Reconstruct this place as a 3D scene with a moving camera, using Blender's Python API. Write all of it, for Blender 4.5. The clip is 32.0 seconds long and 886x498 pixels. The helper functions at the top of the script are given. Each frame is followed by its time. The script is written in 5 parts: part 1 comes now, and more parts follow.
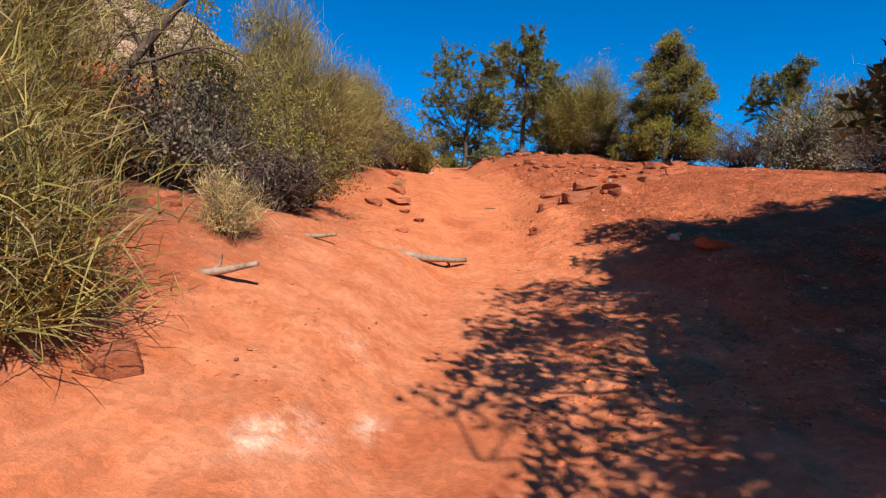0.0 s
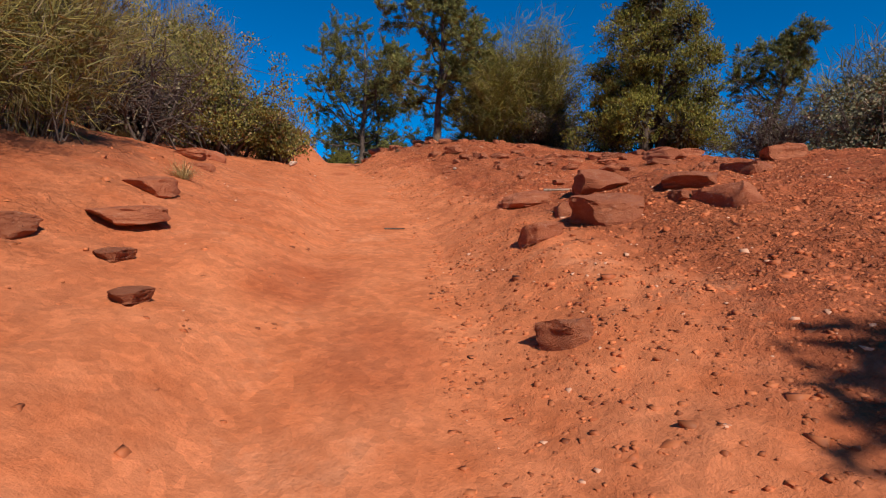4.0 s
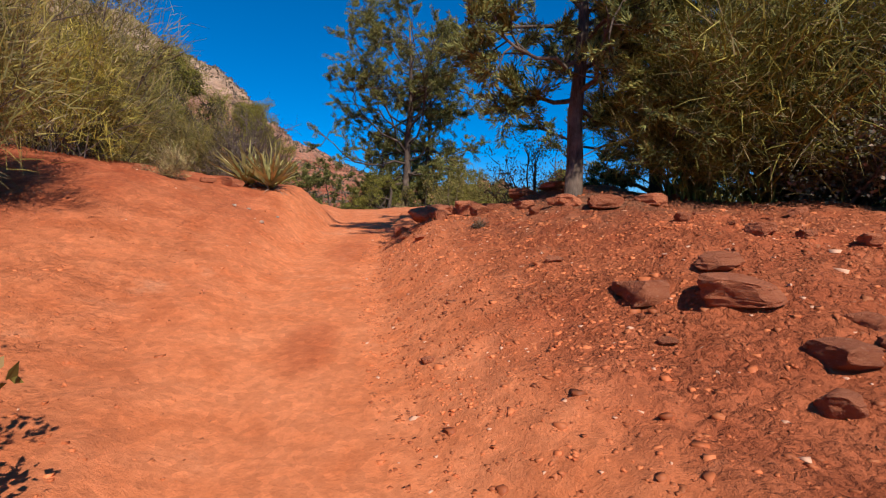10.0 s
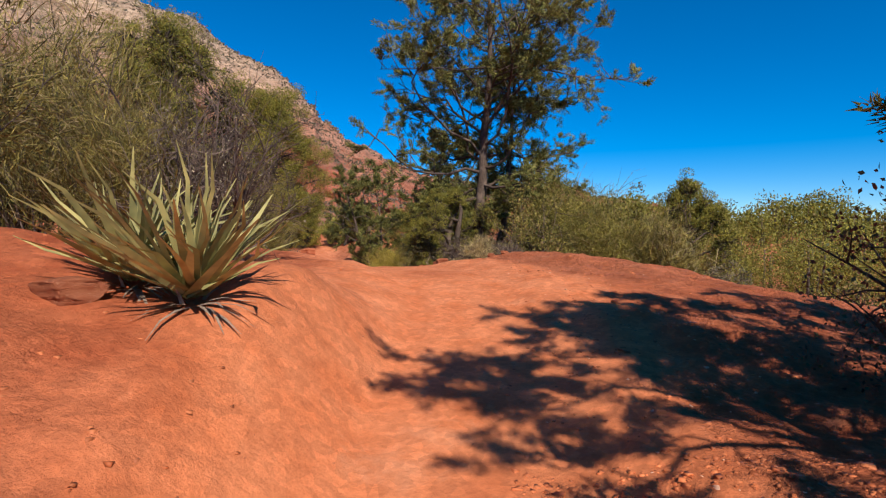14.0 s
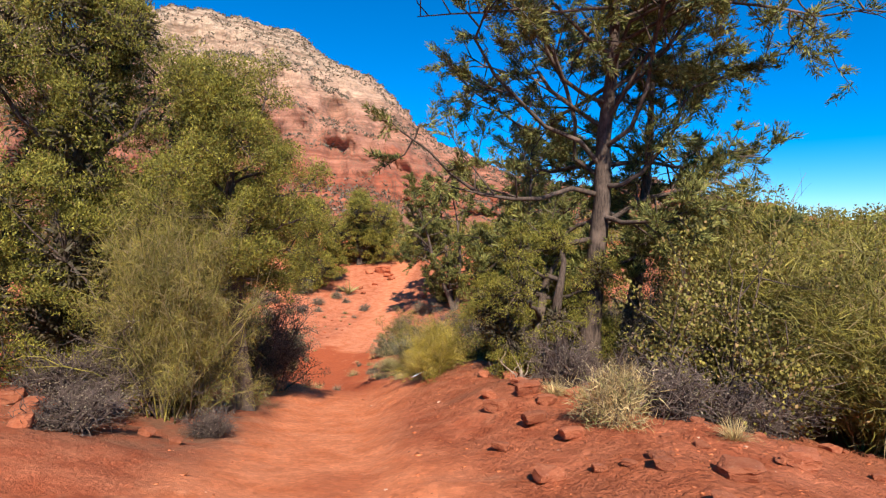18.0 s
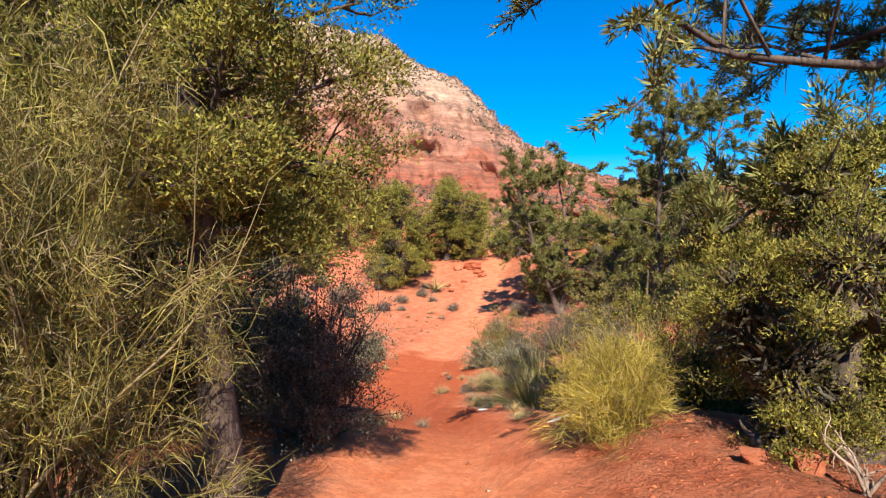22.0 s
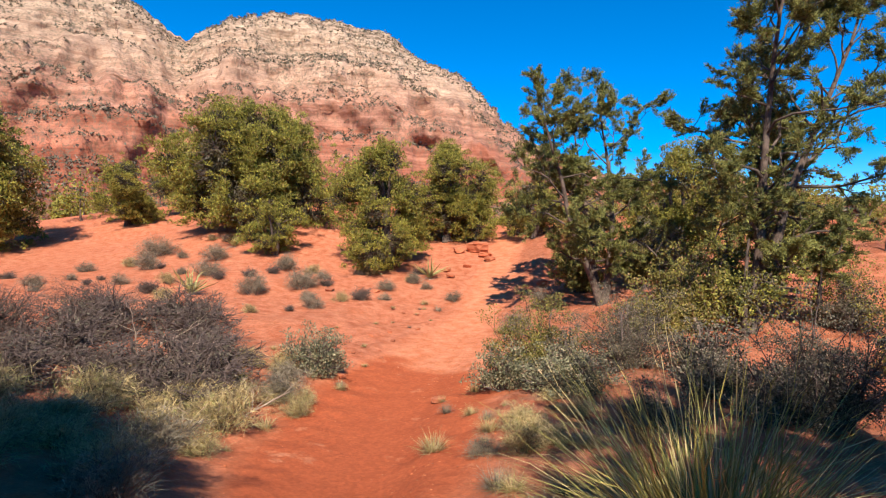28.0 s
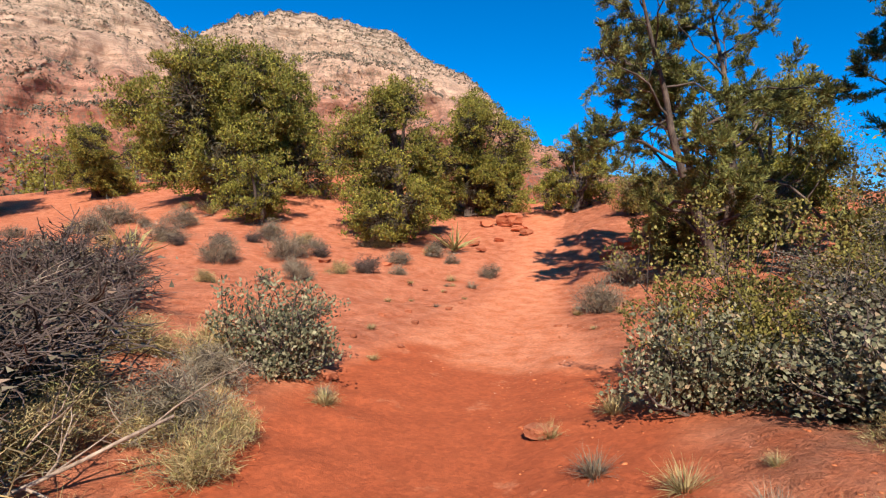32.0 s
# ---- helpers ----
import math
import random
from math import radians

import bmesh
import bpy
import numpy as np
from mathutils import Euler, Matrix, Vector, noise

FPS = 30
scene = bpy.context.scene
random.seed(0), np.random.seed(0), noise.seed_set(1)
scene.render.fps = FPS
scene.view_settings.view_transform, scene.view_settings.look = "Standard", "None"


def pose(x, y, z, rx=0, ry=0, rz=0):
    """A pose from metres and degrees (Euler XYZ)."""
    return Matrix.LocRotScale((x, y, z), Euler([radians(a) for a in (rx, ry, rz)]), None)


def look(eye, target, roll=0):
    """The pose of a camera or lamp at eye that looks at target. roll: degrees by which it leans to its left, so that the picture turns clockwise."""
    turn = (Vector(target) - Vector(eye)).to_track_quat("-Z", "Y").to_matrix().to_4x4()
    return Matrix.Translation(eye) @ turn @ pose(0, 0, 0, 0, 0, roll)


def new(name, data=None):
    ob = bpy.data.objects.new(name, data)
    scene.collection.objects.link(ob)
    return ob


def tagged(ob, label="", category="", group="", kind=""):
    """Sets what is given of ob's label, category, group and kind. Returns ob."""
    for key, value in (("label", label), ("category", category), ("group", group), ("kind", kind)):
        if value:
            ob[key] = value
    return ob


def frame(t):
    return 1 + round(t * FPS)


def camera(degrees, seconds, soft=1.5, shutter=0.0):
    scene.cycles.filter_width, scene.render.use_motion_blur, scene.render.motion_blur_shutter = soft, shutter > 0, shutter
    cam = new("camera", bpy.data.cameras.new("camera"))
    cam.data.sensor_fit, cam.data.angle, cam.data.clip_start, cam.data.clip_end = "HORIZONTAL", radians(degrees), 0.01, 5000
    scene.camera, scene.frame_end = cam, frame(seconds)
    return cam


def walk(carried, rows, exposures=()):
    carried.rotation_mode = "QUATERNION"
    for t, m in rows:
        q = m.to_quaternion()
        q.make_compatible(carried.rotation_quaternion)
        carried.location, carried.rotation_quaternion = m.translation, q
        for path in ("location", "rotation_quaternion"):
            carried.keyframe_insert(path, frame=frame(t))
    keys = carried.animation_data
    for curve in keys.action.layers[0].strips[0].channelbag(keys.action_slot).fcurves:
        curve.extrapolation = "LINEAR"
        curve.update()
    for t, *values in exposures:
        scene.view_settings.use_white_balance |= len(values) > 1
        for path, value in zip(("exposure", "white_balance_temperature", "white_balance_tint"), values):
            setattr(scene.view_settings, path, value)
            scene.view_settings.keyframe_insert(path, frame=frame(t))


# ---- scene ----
# ---- the walk: t, x, y, z, yaw, pitch, roll ----
cam = camera(77.4, 32.0, soft=1.2)
PATH = [
    (0, 0.408, -0.117, 1.944, 0.92, -1.90, -0.39),
    (0.5, 0.362, 0.661, 1.997, -1.44, -2.05, -0.13),
    (1, 0.390, 1.401, 2.071, -3.49, -2.09, 0.00),
    (1.5, 0.405, 2.242, 2.155, -5.00, -2.02, 0.33),
    (2, 0.545, 2.963, 2.170, -6.16, -2.03, 0.46),
    (2.5, 0.670, 3.707, 2.259, -7.42, -1.97, 0.43),
    (4.5, 0.842, 7.006, 2.473, -9.24, -1.31, -0.15),
    (5, 0.871, 7.728, 2.825, -9.15, -1.35, -0.10),
    (5.5, 0.953, 8.361, 3.072, -8.66, -1.30, -0.15),
    (6, 1.006, 9.052, 3.274, -8.52, -1.32, -0.06),
    (6.5, 1.068, 9.754, 3.407, -8.47, -1.34, 0.07),
    (7, 1.124, 10.491, 3.508, -8.35, -1.32, 0.34),
    (7.5, 1.141, 11.154, 3.635, -7.95, -1.43, 0.55),
    (8, 1.195, 11.990, 3.784, -7.27, -1.43, 0.29),
    (8.5, 1.204, 12.717, 3.995, -6.96, -1.42, 0.26),
    (9, 1.203, 13.451, 4.121, -6.36, -1.44, 0.25),
    (9.5, 1.173, 14.183, 4.322, -5.05, -1.34, 0.45),
    (10, 1.179, 14.845, 4.425, -3.95, -1.41, 0.29),
    (10.5, 1.095, 15.464, 4.553, -2.56, -1.50, 0.04),
    (11, 1.024, 16.195, 4.703, -1.38, -1.36, -0.14),
    (11.5, 0.899, 16.954, 4.861, -0.54, -1.46, -0.13),
    (12, 0.773, 17.750, 4.966, 0.24, -1.54, -0.32),
    (12.5, 0.601, 18.521, 5.139, 0.64, -1.59, -0.20),
    (13, 0.466, 19.284, 5.253, 1.07, -1.44, -0.63),
    (13.5, 0.428, 20.023, 5.372, 1.08, -1.49, -0.62),
    (14, 0.441, 20.677, 5.477, 1.08, -1.60, -0.40),
    (14.5, 0.486, 21.525, 5.586, 0.82, -1.62, -0.39),
    (16.5, 0.617, 25.814, 6.311, 2.22, -1.39, 0.04),
    (17, 0.614, 26.329, 6.464, 5.55, -1.43, -0.16),
    (17.5, 0.525, 26.829, 6.561, 8.19, -1.33, -0.12),
    (18, 0.378, 27.363, 6.598, 10.62, -1.50, -0.32),
    (18.5, 0.161, 27.904, 6.594, 13.76, -1.50, -0.26),
    (19, -0.060, 28.453, 6.573, 15.55, -1.44, -0.21),
    (19.5, -0.305, 29.030, 6.451, 16.63, -1.54, -0.31),
    (20, -0.530, 29.642, 6.360, 17.90, -1.50, -0.34),
    (20.5, -0.742, 30.230, 6.249, 18.49, -1.54, -0.48),
    (21, -0.952, 30.754, 6.114, 19.21, -1.41, -0.48),
    (21.5, -1.160, 31.272, 6.025, 19.22, -1.43, -0.60),
    (22, -1.392, 31.798, 5.894, 19.34, -1.40, -0.57),
    (22.5, -1.585, 32.357, 5.765, 19.23, -1.39, -0.51),
    (23, -1.814, 32.951, 5.645, 19.22, -1.40, -0.51),
    (23.5, -2.047, 33.575, 5.521, 19.07, -1.41, -0.57),
    (24, -2.268, 34.140, 5.432, 19.10, -1.44, -0.52),
    (24.5, -2.467, 34.770, 5.272, 19.11, -1.43, -0.65),
    (25, -2.687, 35.414, 5.148, 19.09, -1.42, -0.66),
    (25.5, -2.871, 36.019, 4.989, 19.01, -1.47, -0.75),
    (27.5, -3.661, 38.658, 4.555, 19.29, -1.63, -1.12),
    (28, -3.873, 39.252, 4.487, 19.36, -1.62, -1.18),
    (28.5, -4.122, 39.829, 4.335, 19.42, -1.63, -1.19),
    (29, -4.418, 40.455, 4.165, 19.47, -1.65, -1.23),
    (29.5, -4.731, 41.017, 3.969, 19.60, -1.65, -1.29),
    (30, -5.096, 41.592, 3.781, 19.46, -1.57, -1.37),
    (30.5, -5.423, 42.189, 3.479, 19.42, -1.58, -1.31),
    (31, -5.798, 42.993, 3.246, 19.61, -1.55, -1.53),
    (31.5, -6.302, 43.908, 2.998, 19.80, -1.58, -1.71),
    (32, -6.800, 44.788, 2.853, 19.82, -1.49, -1.79),
]
walk(cam, [(t, pose(x, y, z, 90 + p, r, w)) for t, x, y, z, w, p, r in PATH],
     exposures=[(0, 0.5), (2.5, 0.35), (4.5, -0.02), (6, 0.14), (8, 0.22), (12, 0.28), (14.5, 0.35), (17, 0.7), (19.5, 0.95), (23, 1.1), (26, 1.08), (28, 0.9), (32, 0.75)])

# ---- light ----
SUN_AZ, SUN_EL = 159.0, 43.0          # degrees from +y towards +x, and above the horizon
world = bpy.data.worlds.new("sky")
scene.world = world
world.use_nodes = True
wn, wl = world.node_tree.nodes, world.node_tree.links
sky = wn.new("ShaderNodeTexSky")
sky.sky_type = "NISHITA"
sky.sun_disc = False
sky.sun_elevation = radians(SUN_EL)
sky.sun_rotation = radians(SUN_AZ)
sky.altitude = 1300
sky.air_density = 0.9
sky.dust_density = 0.15
sky.ozone_density = 7.0
deep = wn.new("ShaderNodeHueSaturation")
deep.inputs["Saturation"].default_value = 1.4
wl.new(sky.outputs[0], deep.inputs["Color"])
wl.new(deep.outputs[0], wn["Background"].inputs[0])
wn["Background"].inputs[1].default_value = 0.108
sun_data = bpy.data.lights.new("sun", "SUN")
sun_data.energy, sun_data.angle, sun_data.color = 5.0, radians(0.53), (1.0, 0.93, 0.82)
sun = new("sun", sun_data)
_sa, _se = radians(SUN_AZ), radians(SUN_EL)
SUN_DIR = Vector((math.sin(_sa) * math.cos(_se), math.cos(_sa) * math.cos(_se), math.sin(_se)))
sun.matrix_world = look(SUN_DIR * 60, (0, 0, 0))


# ---- materials ----
def nodes_of(name, rough=0.9):
    m = bpy.data.materials.new(name)
    m.use_nodes = True
    n, l = m.node_tree.nodes, m.node_tree.links
    b = n["Principled BSDF"]
    b.inputs["Roughness"].default_value = rough
    b.inputs["Specular IOR Level"].default_value = 0.25
    return m, n, l, b


def nz(n, l, scale, detail=4.0, rough=0.55, vec=None):
    t = n.new("ShaderNodeTexNoise")
    t.inputs["Scale"].default_value, t.inputs["Detail"].default_value, t.inputs["Roughness"].default_value = scale, detail, rough
    if vec is not None:
        l.new(vec, t.inputs["Vector"])
    return t.outputs["Fac"]


def ramp(n, l, fac, stops):
    r = n.new("ShaderNodeValToRGB")
    e = r.color_ramp.elements
    while len(e) < len(stops):
        e.new(0.5)
    for el, (p, c) in zip(e, stops):
        el.position, el.color = p, (*c, 1.0) if len(c) == 3 else c
    l.new(fac, r.inputs[0])
    return r.outputs[0]


def grey(a, b):
    return [(a, (0, 0, 0)), (b, (1, 1, 1))]


def mix(n, l, fac, a, b, how="MIX"):
    x = n.new("ShaderNodeMix")
    x.data_type, x.blend_type = "RGBA", how
    for sock, v in ((x.inputs[0], fac), (x.inputs[6], a), (x.inputs[7], b)):
        if isinstance(v, (int, float)):
            sock.default_value = v
        elif isinstance(v, tuple):
            sock.default_value = (*v, 1.0)
        else:
            l.new(v, sock)
    return x.outputs[2]


def bump(n, l, bsdf, height, strength=0.4, dist=0.02):
    k = n.new("ShaderNodeBump")
    k.inputs["Strength"].default_value, k.inputs["Distance"].default_value = strength, dist
    l.new(height, k.inputs["Height"])
    l.new(k.outputs[0], bsdf.inputs["Normal"])


def objpos(n):
    return n.new("ShaderNodeNewGeometry").outputs["Position"]


def mat_ground():
    m, n, l, b = nodes_of("red_earth", 0.95)
    b.inputs["Specular IOR Level"].default_value = 0.1
    p = objpos(n)
    worn = n.new("ShaderNodeAttribute")
    worn.attribute_name = "worn"
    big, mid, fine = nz(n, l, 0.45, 3, vec=p), nz(n, l, 2.6, 5, 0.6, p), nz(n, l, 24, 4, 0.65, p)
    side = mix(n, l, ramp(n, l, mid, grey(0.35, 0.68)), (0.36, 0.082, 0.034), (0.54, 0.155, 0.068))
    side = mix(n, l, ramp(n, l, big, grey(0.42, 0.7)), side, (0.45, 0.13, 0.055))
    path = mix(n, l, ramp(n, l, mid, grey(0.3, 0.72)), (0.52, 0.15, 0.057), (0.64, 0.222, 0.098))
    soil = mix(n, l, worn.outputs["Fac"], side, path)
    damp = n.new("ShaderNodeAttribute")
    damp.attribute_name = "damp"
    soil = mix(n, l, damp.outputs["Fac"], soil, mix(n, l, mid, (0.34, 0.076, 0.03), (0.41, 0.105, 0.042)))
    dusty = n.new("ShaderNodeAttribute")
    dusty.attribute_name = "dusty"
    soil = mix(n, l, dusty.outputs["Fac"], soil, mix(n, l, ramp(n, l, mid, grey(0.35, 0.68)), (0.43, 0.135, 0.065), (0.6, 0.25, 0.145)))
    pale = ramp(n, l, nz(n, l, 1.1, 6, 0.7, p), grey(0.6, 0.8))
    soil = mix(n, l, pale, soil, (0.64, 0.28, 0.15))
    crust = n.new("ShaderNodeAttribute")
    crust.attribute_name = "crust"
    white = n.new("ShaderNodeMath")
    white.operation = "MULTIPLY"
    l.new(crust.outputs["Fac"], white.inputs[0])
    l.new(ramp(n, l, nz(n, l, 5.5, 6, 0.75, p), grey(0.42, 0.62)), white.inputs[1])
    soil = mix(n, l, white.outputs[0], soil, (0.80, 0.58, 0.44))
    chips = n.new("ShaderNodeTexVoronoi")
    chips.inputs["Scale"].default_value = 17
    l.new(p, chips.inputs["Vector"])
    tint = ramp(n, l, chips.outputs["Color"], [(0.35, (0.78, 0.76, 0.75)), (0.75, (1.2, 1.15, 1.1))])
    soil = mix(n, l, 0.45, soil, mix(n, l, 1.0, soil, tint, "MULTIPLY"))
    soil = mix(n, l, 0.35, soil, mix(n, l, 1.0, soil, ramp(n, l, fine, [(0.3, (0.55, 0.5, 0.5)), (0.7, (1.3, 1.3, 1.3))]), "MULTIPLY"))
    litter = n.new("ShaderNodeAttribute")
    litter.attribute_name = "litter"
    duff = mix(n, l, fine, (0.08, 0.045, 0.03), (0.24, 0.14, 0.085))
    cover = n.new("ShaderNodeMath")
    cover.operation = "MULTIPLY"
    l.new(litter.outputs["Fac"], cover.inputs[0])
    l.new(ramp(n, l, mid, grey(0.3, 0.6)), cover.inputs[1])
    soil = mix(n, l, cover.outputs[0], soil, duff)
    l.new(soil, b.inputs["Base Color"])
    grain = nz(n, l, 55, 5, 0.75, p)
    rub = n.new("ShaderNodeAttribute")
    rub.attribute_name = "rubble"
    warp = n.new("ShaderNodeVectorMath")
    warp.operation = "MULTIPLY_ADD"
    warp.inputs[1].default_value = (0.05, 0.05, 0.05)
    tex = n.new("ShaderNodeTexNoise")
    tex.inputs["Scale"].default_value = 14
    l.new(p, tex.inputs["Vector"])
    l.new(tex.outputs["Color"], warp.inputs[0])
    l.new(p, warp.inputs[2])
    crumb = nz(n, l, 19, 7, 0.62, warp.outputs[0])
    lump = n.new("ShaderNodeMath")
    lump.operation = "MULTIPLY"
    l.new(ramp(n, l, crumb, grey(0.47, 0.58)), lump.inputs[0])
    l.new(ramp(n, l, nz(n, l, 1.9, 4, 0.6, p), grey(0.36, 0.56)), lump.inputs[1])
    lumps = n.new("ShaderNodeMath")
    lumps.operation = "MULTIPLY"
    l.new(lump.outputs[0], lumps.inputs[0])
    l.new(rub.outputs["Fac"], lumps.inputs[1])
    hgt = n.new("ShaderNodeMath")
    hgt.operation = "MULTIPLY_ADD"
    hgt.inputs[1].default_value = 1.6
    l.new(nz(n, l, 13, 6, 0.7, p), hgt.inputs[0])
    l.new(grain, hgt.inputs[2])
    loose = n.new("ShaderNodeMapRange")
    loose.inputs[3].default_value, loose.inputs[4].default_value = 1.0, 0.4
    l.new(worn.outputs["Fac"], loose.inputs[0])
    deep = n.new("ShaderNodeMath")
    deep.operation = "MULTIPLY"
    l.new(hgt.outputs[0], deep.inputs[0])
    l.new(loose.outputs[0], deep.inputs[1])
    whole = n.new("ShaderNodeMath")
    whole.operation = "MULTIPLY_ADD"
    whole.inputs[1].default_value = 2.1
    l.new(lumps.outputs[0], whole.inputs[0])
    l.new(deep.outputs[0], whole.inputs[2])
    bump(n, l, b, whole.outputs[0], 0.8, 0.025)
    return m


def mat_rock(name, a, b_, pale, scale=3.0):
    m, n, l, b = nodes_of(name, 0.9)
    tc = n.new("ShaderNodeTexCoord").outputs["Object"]
    info = n.new("ShaderNodeObjectInfo").outputs["Random"]
    v = n.new("ShaderNodeVectorMath")
    v.operation = "ADD"
    l.new(tc, v.inputs[0])
    l.new(info, v.inputs[1])
    c = mix(n, l, ramp(n, l, nz(n, l, scale, 6, 0.65, v.outputs[0]), grey(0.35, 0.7)), a, b_)
    c = mix(n, l, ramp(n, l, nz(n, l, scale * 3.3, 5, 0.7, v.outputs[0]), grey(0.58, 0.75)), c, pale)
    mp = n.new("ShaderNodeMapping")
    mp.inputs["Scale"].default_value = (0.8, 0.8, 4.0)
    l.new(v.outputs[0], mp.inputs["Vector"])
    bed = nz(n, l, scale * 1.3, 5, 0.65, mp.outputs[0])
    c = mix(n, l, 0.2, c, mix(n, l, 1.0, c, ramp(n, l, bed, [(0.35, (0.7, 0.6, 0.56)), (0.62, (1.15, 1.12, 1.1))]), "MULTIPLY"))
    hs = n.new("ShaderNodeHueSaturation")
    vv = n.new("ShaderNodeMapRange")
    vv.inputs[3].default_value, vv.inputs[4].default_value = 0.75, 1.2
    l.new(info, vv.inputs[0])
    l.new(vv.outputs[0], hs.inputs["Value"])
    l.new(c, hs.inputs["Color"])
    l.new(hs.outputs[0], b.inputs["Base Color"])
    hh = n.new("ShaderNodeMath")
    hh.operation = "MULTIPLY_ADD"
    hh.inputs[1].default_value = 0.3
    l.new(bed, hh.inputs[0])
    l.new(nz(n, l, scale * 7, 6, 0.75, v.outputs[0]), hh.inputs[2])
    bump(n, l, b, hh.outputs[0], 0.85, 0.03)
    return m


def mat_leaf(name, dark, light, dry=None, dry_share=0.12, thin=0.12):
    """Foliage: each leaf has its own shade; thin leaves let some light through."""
    m, n, l, b = nodes_of(name, 0.62)
    g = n.new("ShaderNodeNewGeometry")
    c = mix(n, l, g.outputs["Random Per Island"], dark, light)
    patch = ramp(n, l, nz(n, l, 1.7, 3, vec=g.outputs["Position"]), [(0.35, (0.7, 0.72, 0.68)), (0.65, (1.22, 1.2, 1.12))])
    c = mix(n, l, 1.0, c, patch, "MULTIPLY")
    tuft = ramp(n, l, nz(n, l, 7.0, 2, vec=g.outputs["Position"]), [(0.38, (0.68, 0.7, 0.7)), (0.62, (1.25, 1.22, 1.15))])
    c = mix(n, l, 1.0, c, tuft, "MULTIPLY")
    if dry:
        r = n.new("ShaderNodeMath")
        r.operation = "FRACT"
        k = n.new("ShaderNodeMath")
        k.operation = "MULTIPLY"
        k.inputs[1].default_value = 37.7
        l.new(g.outputs["Random Per Island"], k.inputs[0])
        l.new(k.outputs[0], r.inputs[0])
        lt = n.new("ShaderNodeMath")
        lt.operation = "LESS_THAN"
        lt.inputs[1].default_value = dry_share
        l.new(r.outputs[0], lt.inputs[0])
        c = mix(n, l, lt.outputs[0], c, dry)
    l.new(c, b.inputs["Base Color"])
    if thin:
        t = n.new("ShaderNodeBsdfTranslucent")
        l.new(c, t.inputs["Color"])
        s = n.new("ShaderNodeMixShader")
        s.inputs[0].default_value = thin
        l.new(b.outputs[0], s.inputs[1])
        l.new(t.outputs[0], s.inputs[2])
        l.new(s.outputs[0], n["Material Output"].inputs["Surface"])
    return m


def mat_bark(name, a, b_):
    m, n, l, b = nodes_of(name, 0.9)
    p = objpos(n)
    mp = n.new("ShaderNodeMapping")
    mp.inputs["Scale"].default_value = (1, 1, 0.18)
    l.new(p, mp.inputs["Vector"])
    f = nz(n, l, 38, 5, 0.7, mp.outputs[0])
    c = mix(n, l, ramp(n, l, f, grey(0.35, 0.66)), a, b_)
    c = mix(n, l, ramp(n, l, nz(n, l, 3.5, 3, vec=p), grey(0.5, 0.75)), c, tuple(x * 1.5 for x in b_))
    l.new(c, b.inputs["Base Color"])
    bump(n, l, b, f, 0.8, 0.02)
    return m


